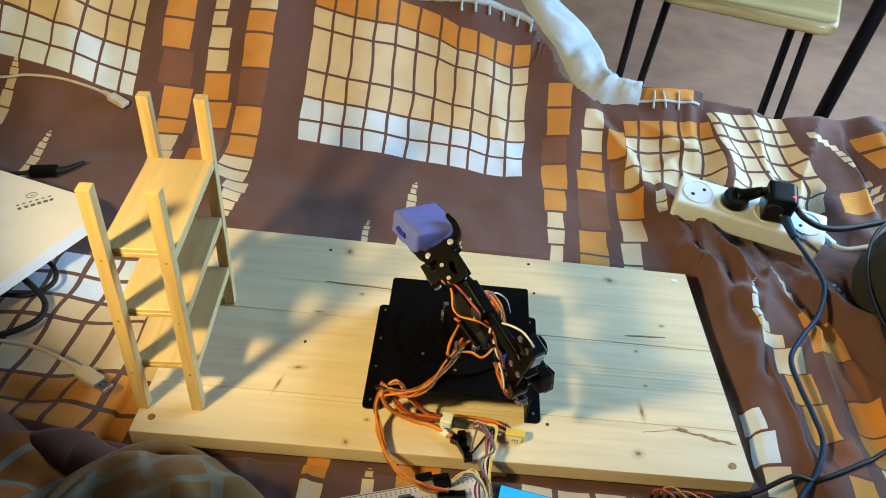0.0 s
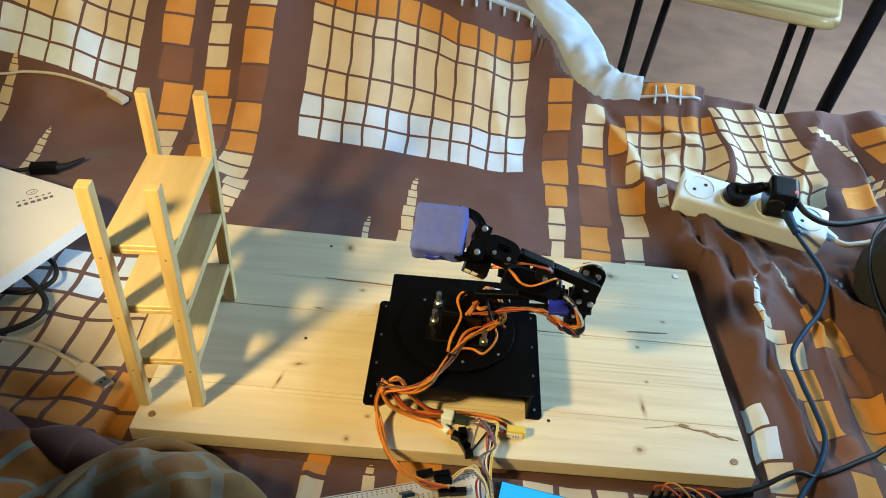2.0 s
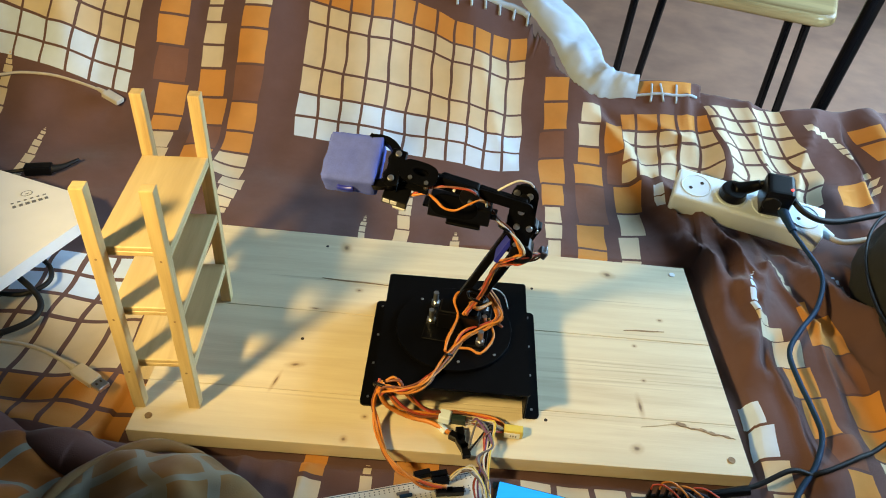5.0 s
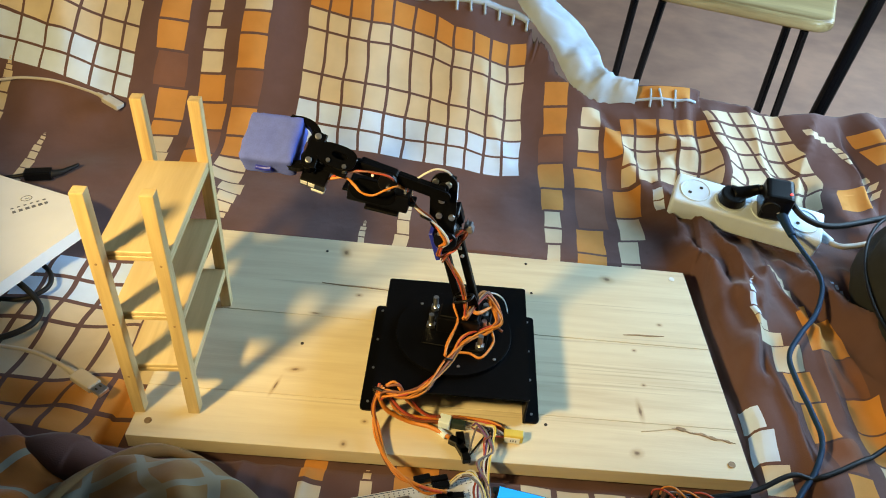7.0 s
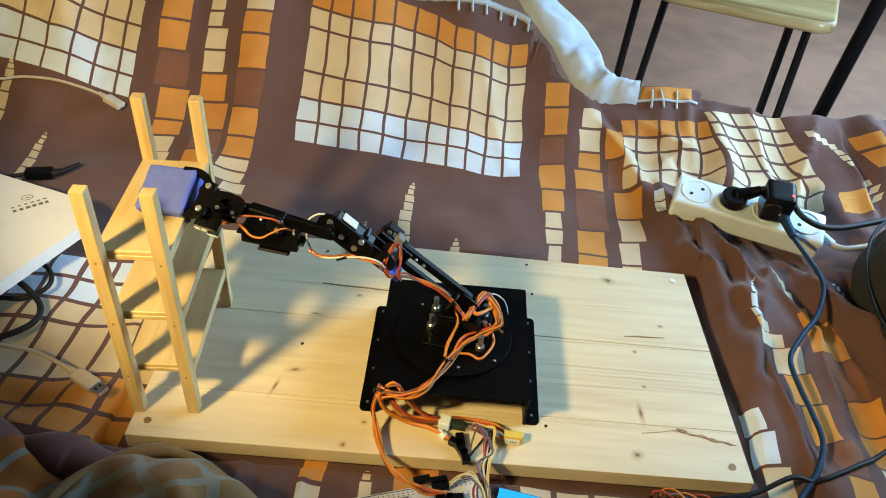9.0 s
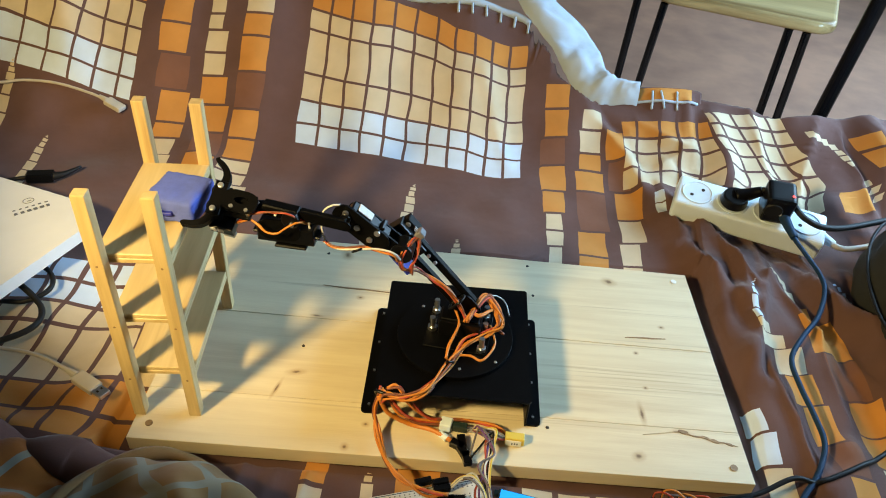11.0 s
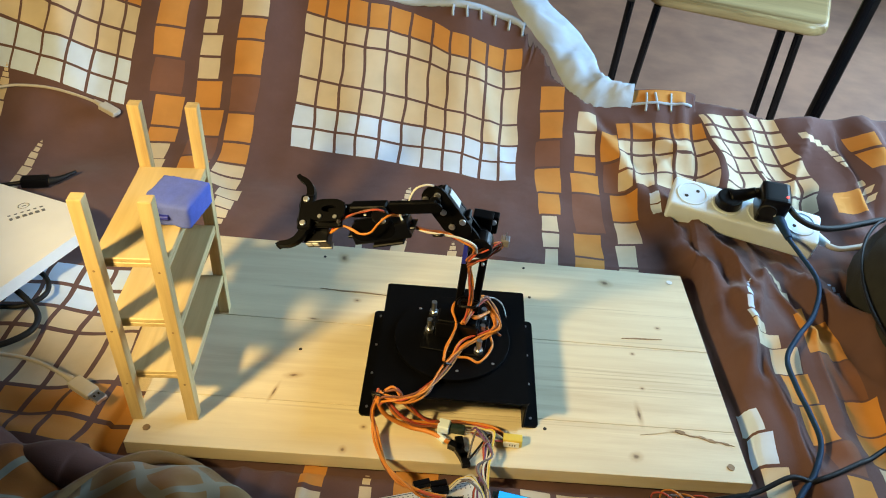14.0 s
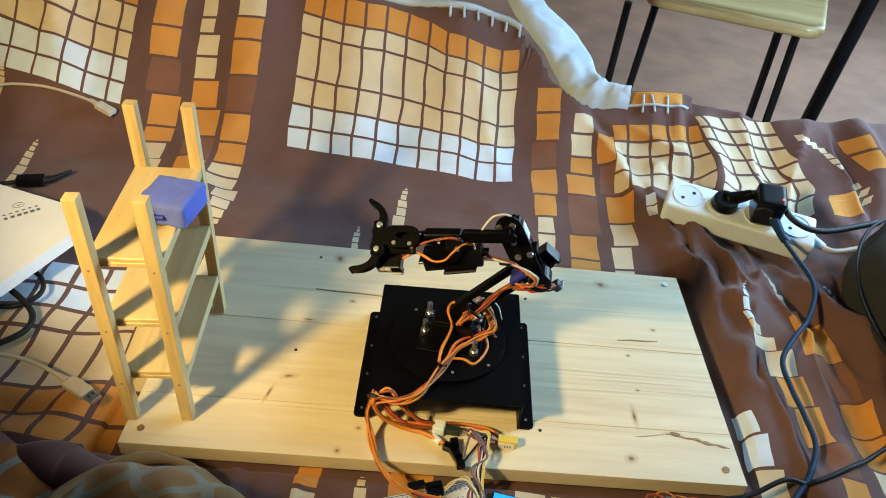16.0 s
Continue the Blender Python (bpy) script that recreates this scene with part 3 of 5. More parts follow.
block([-0.600 + 0.0365 * i for i in range(9)], [(0.080, 0.122, W_), (0.042, 0.080, W_), (0.010, 0.042, C), (-0.072, 0.010, C), (-0.115, -0.072, O), (-0.155, -0.115, O)])
block([0.080 + 0.036 * i for i in range(7)], [(-0.185, -0.158, C), (-0.21, -0.185, C), (-0.24, -0.21, C)])
taper(-0.066, -0.150, -0.215, 0.020, 4, C)
strip(-0.038, 0.004, [(-0.185, -0.14, O), (-0.23, -0.185, O)])
strip(-0.130, -0.108, [(-0.175, -0.14, O), (-0.21, -0.175, C)])


def lines(lo, hi, marks, step):
    out = sorted({round(m, 4) for m in marks if lo < m < hi} | {lo, hi})
    full = []
    for a, b in zip(out, out[1:]):
        k = max(1, math.ceil((b - a) / step))
        full += [a + (b - a) * i / k for i in range(k)]
    return full + [hi]


def print_mesh(name, us, vs, cells, place, mats, parent):
    """A sheet whose mesh lines follow the borders of its printed cells."""
    nu, nv = len(us), len(vs)
    mat = np.zeros((nv - 1, nu - 1), dtype=np.int32)
    mu, mv = (np.array(us[1:]) + us[:-1]) / 2, (np.array(vs[1:]) + vs[:-1]) / 2
    for u0, u1, v0, v1, m in cells:
        if v0 > v1:
            v0, v1 = v1, v0
        mat[np.ix_((mv > v0) & (mv < v1), (mu > u0) & (mu < u1))] = m
    co = [place(u, v) for v in vs for u in us]
    faces = [(j * nu + i, j * nu + i + 1, (j + 1) * nu + i + 1, (j + 1) * nu + i) for j in range(nv - 1) for i in range(nu - 1)]
    me = bpy.data.meshes.new(name)
    me.from_pydata(co, [], faces)
    for m in mats:
        me.materials.append(m)
    me.polygons.foreach_set("material_index", mat.ravel())
    me.polygons.foreach_set("use_smooth", np.ones(len(faces), dtype=bool))
    me.update()
    ob = new(name, me)
    ob.parent = parent
    return ob


def cloth_height(x, y):
    """Height of the duvet under a place on the bed."""
    return cloth_point(x, float(np.interp(y, YS, VS)))[2]


def draped(points, r, per=5):
    """A line laid over the duvet: it never sinks below the cloth."""
    return [Vector((p.x, p.y, max(p.z, cloth_height(p.x, p.y) + r))) for p in spline(points, per)]


duvet = thing("duvet", "crumpled brown duvet printed with cream, orange and white squares", "duvet", pose(0, 0, 0))
print_mesh("duvet_cover", lines(-1.3, 0.8, [c for q in CELLS for c in q[:2]], 0.011), lines(-1.0, 1.0, [c for q in CELLS for c in q[2:4]], 0.011),
           CELLS, duvet_point, CLOTHS, duvet)
hem_line = [Vector(cloth_point(u, float(np.interp(u, EDGE_U, EDGE_V)))) for u in np.linspace(-0.2, 0.098, 14)]
part("hem", tube([p + Vector((0, 0.004, 0.001)) for p in hem_line], 0.006, 8, 3), HEM, duvet, "white turned hem of the duvet")
LOW = spline([(0.060, 0.640, 0.190), (0.086, 0.602, 0.161), (0.116, 0.575, 0.138), (0.143, 0.544, 0.111), (0.166, 0.514, 0.084), (0.194, 0.493, 0.066), (0.230, 0.492, 0.066), (0.270, 0.494, 0.066)], 6)
HIGH = spline([(0.105, 0.665, 0.200), (0.130, 0.630, 0.170), (0.178, 0.610, 0.138), (0.208, 0.578, 0.113), (0.216, 0.545, 0.103), (0.226, 0.522, 0.096), (0.247, 0.518, 0.092), (0.271, 0.518, 0.089)], 6)


def lining(u, v):
    """The turned-out lining, from the duvet's edge (v 0) over its back to the underside (v 1)."""
    k = max(0.0, min(len(LOW) - 1.001, u * (len(LOW) - 1)))
    i, f = int(k), k - int(k)
    a, b = LOW[i].lerp(LOW[i + 1], f), HIGH[i].lerp(HIGH[i + 1], f)
    w = min(1.0, v / 0.6)
    p = a.lerp(b, w)
    puff = 0.012 * math.sin(math.pi * min(1.0, v / 0.7)) + 0.007 * noise.noise((u * 9, v * 3.5, 2.0)) + 0.003 * noise.noise((u * 26, v * 7, 5.0))
    fall = max(0.0, v - 0.6)
    return p.x + 0.02 * fall, p.y - 0.5 * puff + 0.03 * fall, p.z + puff - 0.11 * fall - (0.004 if v < 0.02 else 0)


print_mesh("white_fold", [k / 60 for k in range(61)], [k / 24 for k in range(25)], [], lining, (HEM,), duvet)["label"] = "white lining turned out at the edge"
for u, lean in ((0.290, 0.001), (0.307, -0.001), (0.328, 0.0)):
    part("white_line", tube([Vector(cloth_point(u + lean * k, 0.507 + 0.0105 * k)) + Vector((0, -0.001, 0.0014)) for k in range(4)], 0.0019, 6, 3), HEM, duvet)
part("hem", tube([Vector(cloth_point(u, 0.5205)) + Vector((0, -0.001, 0.0012)) for u in np.linspace(0.268, 0.362, 8)], 0.0022, 8, 3), HEM, duvet, "white seam on the duvet's edge")
for u in np.linspace(-0.02, 0.095, 6):
    top = float(np.interp(u, EDGE_U, EDGE_V))
    part("white_line", tube([Vector(cloth_point(u, top - 0.018 + 0.009 * k)) + Vector((0, -0.001, 0.0012)) for k in range(3)], 0.0022, 6, 3), HEM, duvet)


def bulge(cx, cy, rx, ry, h, seed, turn=0.0):
    ct, st = math.cos(radians(turn)), math.sin(radians(turn))

    def place(a, b):
        r2 = a * a + b * b
        q = 1 if r2 <= 1 else 1 / math.sqrt(r2)
        f = math.sqrt(max(0.0, 1 - r2)) if r2 < 1 else 0.0
        u, v = (a * ct - b * st) * q, (a * st + b * ct) * q
        x, y = cx + rx * u, cy + ry * v
        n = noise.noise((x * 16, y * 16, seed)) * 0.020 + noise.noise((x * 38, y * 38, seed)) * 0.007
        k = 0.010 * noise.noise((x * 22, y * 22, seed + 5))
        return x + n * 0.6, y + k, -0.026 + h * f ** 0.7 + n * min(1.0, 2 * f)
    return place


# Reverse-side print, its colours darkened to carry the foreground's shade.
SHADED_REVERSE = (cloth("shaded_reverse_lines", (0.190, 0.185, 0.145)), cloth("shaded_reverse_sand", (0.205, 0.120, 0.048)), cloth("shaded_reverse_orange", (0.24, 0.080, 0.014)), cloth("shaded_reverse_pale", (0.170, 0.160, 0.110)), BROWN)


def corner(cols, rows, gap, colours, place):
    cells = []
    for j in range(rows):
        for i in range(cols):
            u0, v0 = -1 + 2 * i / cols, -1 + 2 * j / rows
            cells.append((round(u0 + gap, 4), round(u0 + 2 / cols - gap, 4), round(v0 + gap, 4), round(v0 + 2 / rows - gap, 4), colours[j][i]))
    return print_mesh("folded_corner", lines(-1.0, 1.0, [c for q in cells for c in q[:2]], 0.035), lines(-1.0, 1.0, [c for q in cells for c in q[2:4]], 0.035), cells, place, SHADED_REVERSE, duvet)


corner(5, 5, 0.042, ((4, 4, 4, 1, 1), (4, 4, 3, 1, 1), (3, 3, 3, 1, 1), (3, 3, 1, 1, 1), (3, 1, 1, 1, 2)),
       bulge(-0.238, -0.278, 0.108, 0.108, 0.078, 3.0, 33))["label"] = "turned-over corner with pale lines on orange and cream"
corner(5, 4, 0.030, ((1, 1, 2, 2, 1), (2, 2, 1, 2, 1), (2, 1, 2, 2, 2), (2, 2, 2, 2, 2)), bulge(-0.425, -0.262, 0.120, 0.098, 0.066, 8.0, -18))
brown_roll = [(-0.56, -0.155, -0.002), (-0.50, -0.160, 0.004), (-0.445, -0.170, 0.006), (-0.395, -0.176, 0.002), (-0.345, -0.180, -0.004), (-0.305, -0.190, -0.012)]
smooth(part("rolled_edge", tube([(x, y + 0.006 * noise.noise((x * 20, 0, 3)), z + 0.010 * noise.noise((x * 24, 1, 3))) for x, y, z in spline(brown_roll, 4)], lambda t: 0.021 + 0.006 * math.sin(t * 17) * math.sin(t * 3.1), 14, 3), BROWN, duvet, "dark brown rolled edge of the duvet"))
rim = [(-0.345, -0.335, 0.020), (-0.334, -0.285, 0.024), (-0.318, -0.236, 0.026), (-0.290, -0.196, 0.022), (-0.254, -0.176, 0.016), (-0.222, -0.176, 0.004), (-0.200, -0.190, -0.012)]
part("seam", tube(rim, lambda t: 0.0072 + 0.0010 * math.sin(t * 23) - 0.002 * t, 8, 5), SHADED_REVERSE[1], duvet, "thick beige seam of the turned-over corner")

# ---------------- board ----------------
BT = 0.018
pine_board = tagged(thing("pine_board", "pale pine board with knots, lying on the duvet", "wooden board", pose(0, 0, 0)))
# the board's corners are set a little out of square to fit the camera's view
FRONT, BACK = ((-0.300, -0.1505), (0.306, -0.1460)), ((-0.300, 0.1765), (0.2975, 0.1625))


def across(e, f):
    """A place on the board: e along it, f from its front edge to its back edge."""
    a, b = Vector(FRONT[0]).lerp(Vector(FRONT[1]), e), Vector(BACK[0]).lerp(Vector(BACK[1]), e)
    return a.lerp(b, f)


for i, (f0, f1) in enumerate(((0.0, 0.196), (0.198, 0.562), (0.564, 1.0))):
    out = [across(0, f0), across(1, f0), across(1, f1), across(0, f1)]
    bm = plate([(p.x, p.y) for p in out], BT, pose(0, 0, -BT / 2 - 0.0002 * (i % 2)))
    bmesh.ops.bevel(bm, geom=bm.edges[:], offset=0.0007, segments=2, profile=0.6, affect="EDGES")
    part("board_strip", bm, PINE, pine_board)


def spot(x, y, rx, ry, turn, mat, name, z=0.0006, lab=""):
    rnd = random.Random(int((x + 2) * 9973 + (y + 2) * 331))
    p1, p2 = rnd.uniform(0, 6), rnd.uniform(0, 6)
    out = []
    for k in range(30):
        a = 2 * math.pi * k / 30
        q = 1 + 0.13 * math.sin(2 * a + p1) + 0.08 * math.sin(3 * a + p2) + 0.04 * rnd.uniform(-1, 1)
        out.append((rx * q * math.cos(a), ry * q * math.sin(a)))
    return part(name, plate(out, 0.0012, pose(x, y, z - 0.0006, 0, 0, turn)), mat, pine_board, lab)


for x, y in ((-0.284, -0.132), (0.280, 0.147), (0.289, -0.129)):
    part("screw" if y > 0 else "hole", rod((x, y, -0.002), (x, y, 0.0010), 0.0036, 16), LABEL if y > 0 else KNOT, pine_board)
for x, y in ((-0.156, -0.013), (0.101, 0.1), (-0.156, 0.149), (0.096, 0.155), (0.108, -0.098)):
    part("nail_hole", rod((x, y, -0.002), (x, y, 0.0005), 0.0018, 10), HOLE, pine_board)


def crack(points, w, mat=KNOT):
    bm = bmesh.new()
    left, right, k = [], [], len(points)
    for i, (x, y) in enumerate(points):
        h = w * math.sin(math.pi * (i + 0.15) / (k - 0.7)) + 0.0001
        left.append(bm.verts.new((x, y + h, 0.0007)))
        right.append(bm.verts.new((x, y - h, 0.0007)))
    for i in range(k - 1):
        bm.faces.new((right[i], right[i + 1], left[i + 1], left[i]))
    low = bmesh.ops.extrude_face_region(bm, geom=bm.faces[:])
    bmesh.ops.translate(bm, verts=[v for v in low["geom"] if isinstance(v, bmesh.types.BMVert)], vec=(0, 0, -0.0012))
    bmesh.ops.recalc_face_normals(bm, faces=bm.faces[:])
    part("crack", bm, mat, pine_board)


crack([(-0.152, 0.089), (-0.125, 0.087), (-0.10, 0.0865), (-0.066, 0.084)], 0.0009)
crack([(0.205, 0.0405), (0.222, 0.042), (0.236, 0.042), (0.252, 0.043)], 0.0009)
crack([(0.205, -0.097), (0.222, -0.094), (0.236, -0.0905), (0.244, -0.0905)], 0.0004, KNOT_PALE)
crack([(0.236, -0.090), (0.247, -0.0905), (0.256, -0.094), (0.266, -0.0945), (0.276, -0.099), (0.287, -0.0995), (0.299, -0.103)], 0.0008)
for x, y, rx, ry, t in ((0.247, -0.0900, 0.0050, 0.0022, -8), (0.268, -0.0950, 0.0036, 0.0017, -20), (0.277, -0.0985, 0.0046, 0.0018, -25), (0.291, -0.1010, 0.0040, 0.0013, -15)):
    spot(x, y, rx, ry, t, KNOT, "bark_pocket", 0.0008)

# ---------------- wooden rack ----------------
rack = thing("wooden_rack", "small pale pine rack with three shelves, standing on the board", "rack", pose(-0.3015, -0.1235, 0, 0, 0, 4.0))
PW, RW, RD, RH = 0.0115, 0.0650, 0.1660, 0.2625
for x in (0, RW - PW):
    for y in (0, RD - PW):
        post = part("post", box(x, x + PW, y, y + PW, 0.0002, RH, 0.0009, 2), RACK_Z, rack)
        for z in (0.0525, 0.121, 0.191):
            part("nail", rod((x + PW / 2, y - 0.0003 if y == 0 else y + PW + 0.0003, z), (x + PW / 2, y + 0.003 if y == 0 else y + PW - 0.003, z), 0.0011, 10), KNOT, post)
for z in (0.0525, 0.121, 0.191):
    for k in range(2):
        part("shelf" if k == 0 else "shelf_ply", box(0.0006, RW - 0.0006, PW + 0.0002, RD - PW - 0.0002, z - 0.005 + k * 0.0052, z + k * 0.005, 0.0007, 1), RACK_X, rack)

# ---------------- robot arm ----------------
arm = thing("robot_arm", "black metal robot arm with gripper and orange wires, on the board", "robot arm", pose(0, 0, 0))
PX0, PX1, PY0, PY1, PZ = -0.0665, 0.0860, -0.1085, 0.0535, 0.047
base = part("base_plate", plate([(x * 1.0 + (PX0 + PX1) / 2, y + (PY0 + PY1) / 2) for x, y in round_rect(PX1 - PX0, PY1 - PY0, 0.003)], 0.002, pose(0, 0, PZ - 0.001)), BLACK, arm)
for x, sx in ((PX0, -1), (PX1, 1)):
    a, b = (x, x + 0.002) if sx < 0 else (x - 0.002, x)
    part("side_wall", box(a, b, PY0 + 0.008, PY1 - 0.002, 0.002, PZ - 0.0022, 0.0005, 1), BLACK, arm)
    fx = x + sx * 0.0075
    fl = part("mounting_flange", plate([(px + fx - sx * 0.0008, py + (-0.0985 + 0.0550) / 2) for px, py in round_rect(0.0165, 0.1535, 0.005)], 0.002, pose(0, 0, 0.0012)), BLACK, arm)
    for y in (0.046, 0.000, -0.042, -0.088):
        part("screw", rod((fx, y, 0.002), (fx, y, 0.0031), 0.0014, 10), STEEL, fl)

CX, CY = 0.0082, -0.0283
SX, SZ, L1, L2 = 0.0109, 0.0837, 0.1014, 0.0643


def bolt(parent, x, y, z, along="y", r=0.0027, h=0.0022, mat=STEEL):
    d = {"x": Vector((1, 0, 0)), "y": Vector((0, 1, 0)), "z": Vector((0, 0, 1))}[along]
    p = Vector((x, y, z))
    return part("bolt", rod(p, p + d * h, r, 12, bevel=0.0005), mat, parent)


def side(y):
    return pose(0, y, 0, 90, 0, 0)


# turntable: in its own space the axis of the base is the origin
turntable = part("turntable", rod((0, 0, PZ + 0.0005), (0, 0, PZ + 0.0050), 0.060, 64, bevel=0.0003), BLACK, arm)
part("shoulder_plate", box(-0.030, 0.036, -0.024, 0.034, PZ + 0.0051, PZ + 0.0068, 0.0006, 1), BLACK, turntable)
part("shoulder_servo", box(-0.018, 0.026, -0.006, 0.016, PZ + 0.0070, PZ + 0.0270, 0.0015, 2), BLACK_PLASTIC, turntable)
part("servo_lid", box(-0.016, 0.024, -0.005, 0.015, PZ + 0.0272, PZ + 0.0300, 0.001, 1), BLACK, turntable)
for y in (0.0165, 0.0145):
    out = [(-0.016, -0.030), (0.016, -0.030), (0.010, 0.002), (0.005, 0.008), (-0.005, 0.008), (-0.010, 0.002)]
    part("shoulder_bracket", plate([(x + SX, z + SZ) for x, z in out], 0.002, side(y)), BLACK, turntable)
for bx, y in ((-0.0244, 0.0280), (-0.0245, 0.0010), (0.0285, 0.0290), (0.0300, 0.0040), (0.0295, -0.0185)):
    b_ = part("standoff", rod((bx, y, PZ + 0.005), (bx, y, PZ + 0.0235), 0.0028, 12), STEEL, turntable, "bright steel standoff bolt")
    part("nut", rod((bx, y, PZ + 0.007), (bx, y, PZ + 0.0110), 0.0050, 6), STEEL, b_)
for x, y in ((0.012, -0.047), (0.046, -0.030), (-0.040, 0.034)):
    bolt(turntable, x, y, PZ + 0.005, "z", 0.0016, 0.0008)

# upper arm: origin at the shoulder axis, x along the arm
upper = part("upper_arm", plate(stadium(-0.010, 0.022, 0.024), 0.002, side(0.0055)), BLACK, arm)
for z in (-0.0085, 0.0085):
    part("arm_bar", box(0.004, L1 - 0.006, 0.0066, 0.0144, z - 0.0038, z + 0.0038, 0.0010, 1), BLACK, upper)
part("arm_end", plate(stadium(L1 - 0.018, L1 + 0.010, 0.025), 0.0022, side(0.004)), BLACK, upper)
part("arm_end", plate(stadium(L1 - 0.018, L1 + 0.010, 0.025), 0.0022, side(0.016)), BLACK, upper)
part("elbow_hub", rod((L1, -0.0040, 0), (L1, 0.020, 0), 0.0105, 28, bevel=0.001), BLACK_PLASTIC, upper)
part("elbow_cap", rod((L1 + 0.003, -0.0215, -0.004), (L1 + 0.003, -0.0045, -0.004), 0.0108, 28, bevel=0.0012), BLACK_PLASTIC, upper)
part("elbow_servo", box(L1 - 0.020, L1 + 0.020, 0.004, 0.018, -0.0105, 0.0085, 0.0015, 2), BLACK_PLASTIC, upper)
# Added plate, placed where the elbow shows blue from the camera.
part("blue_plate", box(L1 - 0.022, L1 + 0.009, -0.016, 0.003, 0.0072, 0.0112, 0.0004, 1), DARK_BLUE, upper, "dark blue plate added at the elbow")
part("elbow_bracket", box(L1 - 0.002, L1 + 0.017, 0.0115, 0.0225, -0.016, 0.006, 0.0016, 2), BLACK, upper)
for x, z in ((L1 + 0.0050, -0.0052), (L1 + 0.012, 0.002), (L1 + 0.012, -0.0115)):
    bolt(upper, x, 0.0095, z)
for x in (0.066, 0.076):
    bolt(upper, x, 0.0045, -0.0085, r=0.0019)

# elbow link: origin at the elbow axis
link = part("elbow_link", plate(stadium(0.016, L2 + 0.0135, 0.0235), 0.0022, side(-0.0215)), BLACK, arm)
part("link_plate", plate(stadium(-0.006, L2 + 0.0020, 0.0180), 0.0022, side(-0.0035)), BLACK, link)
part("link_servo", box(0.022, 0.066, -0.0200, -0.0050, -0.0092, 0.0092, 0.0014, 2), BLACK_PLASTIC, link)
part("link_fork", plate([(x, z - 0.002) for x, z in stadium(0.004, 0.044, 0.017)], 0.0022, side(-0.0185)), BLACK, link)
part("servo_ear", box(0.030, 0.034, -0.0190, -0.0050, -0.0140, 0.0125, 0.0008, 1), BLACK_PLASTIC, link)
part("servo_label", box(0.044, 0.060, -0.0165, -0.0060, -0.0110, -0.0094, 0.0004, 1), LABEL, link, "pale printed servo sticker")
for x, z in ((0.0695, 0.0072), (0.0676, -0.0042), (0.0340, 0.0030), (0.0337, -0.0083), (0.0505, 0.001), (0.014, 0.002)):
    bolt(link, x, -0.0248, z, r=0.0030 if x > 0.03 else 0.002)
part("joint_boss", rod((L2, -0.026, 0), (L2, -0.0225, 0), 0.0050, 20, bevel=0.0006), BLACK_PLASTIC, link)

# forearm: origin at the wrist-side joint of the link; x forward, z down when it lies level
LAT = -0.030
fore = part("forearm", box(-0.002, 0.040, LAT - 0.0042, LAT + 0.002, -0.0045, 0.0015, 0.0008, 1), BLACK, arm)
part("forearm_side", plate(stadium(-0.008, 0.044, 0.0095), 0.002, side(LAT - 0.0055)), BLACK, fore)
SERVO_AT = pose(0.050, LAT - 0.003, 0.0225, 0, -7.5, 0)
part("wrist_servo", box(-0.027, 0.027, -0.009, 0.009, -0.0090, 0.0080, 0.0015, 2, SERVO_AT), BLACK_PLASTIC, fore)
part("wrist_plate", plate([(x, z + 0.0095) for x, z in stadium(0.037, 0.078, 0.0215)], 0.0020, pose(0, LAT - 0.0115, 0, 0, -7.5, 0) @ pose(0, 0, 0, 90, 0, 0)), BLACK, fore)
part("servo_ear", box(-0.032, 0.032, -0.007, 0.007, -0.0015, 0.0010, 0.0006, 1, SERVO_AT), BLACK_PLASTIC, fore)
part("servo_foot", box(-0.020, 0.010, -0.013, -0.001, 0.0082, 0.0110, 0.001, 1, SERVO_AT), BLACK, fore)
part("wrist_bracket", box(0.040, 0.074, LAT - 0.010, LAT + 0.002, -0.0060, 0.0060, 0.0030, 3), BLACK, fore)
part("wrist_horn", rod((0.046, LAT - 0.013, 0.003), (0.046, LAT - 0.004, 0.003), 0.0085, 22, bevel=0.001), BLACK_PLASTIC, fore)
bolt(fore, 0.0440, LAT - 0.0152, 0.006, r=0.0024)
bolt(fore, 0.0600, LAT - 0.0122, 0.001, r=0.0013, mat=LABEL)
part("wrist_neck", rod((0.066, LAT - 0.003, 0.000), (0.084, LAT - 0.008, 0.000), 0.0060, 16, bevel=0.001), BLACK, fore)
bolt(fore, 0.0775, LAT - 0.0085, -0.0065, "z", 0.0016, 0.0014)
CLAW_Y, ROLL = -0.041, -30
ROLLED = pose(0, CLAW_Y, 0, ROLL, 0, 0)
palm = part("gripper_palm", box(0.080, 0.112, -0.012, 0.0125, 0.000, 0.0025, 0.0009, 1, ROLLED), BLACK, fore)
bm = bmesh.new()
turns = np.linspace(0, 2 * math.pi, 28, endpoint=False)
ring0 = [(0.0925 + 0.0165 * math.copysign(abs(math.cos(a)) ** 0.7, math.cos(a)), 0.001 + 0.0105 * math.copysign(abs(math.sin(a)) ** 0.7, math.sin(a))) for a in turns]
ring1 = [(0.0905 + 0.0070 * math.cos(a), 0.002 + 0.0032 * math.sin(a)) for a in turns]
lev = [[bm.verts.new(ROLLED @ Vector((x, y, z))) for x, y in r] for r, z in ((ring0, -0.0050), (ring0, -0.0078), (ring1, -0.0078), (ring1, -0.0050))]
for a, b in zip(lev, lev[1:] + lev[:1]):
    for k in range(28):
        bm.faces.new((a[k], a[(k + 1) % 28], b[(k + 1) % 28], b[k]))
bmesh.ops.recalc_face_normals(bm, faces=bm.faces[:])
part("gripper_ring", bm, BLACK, palm)
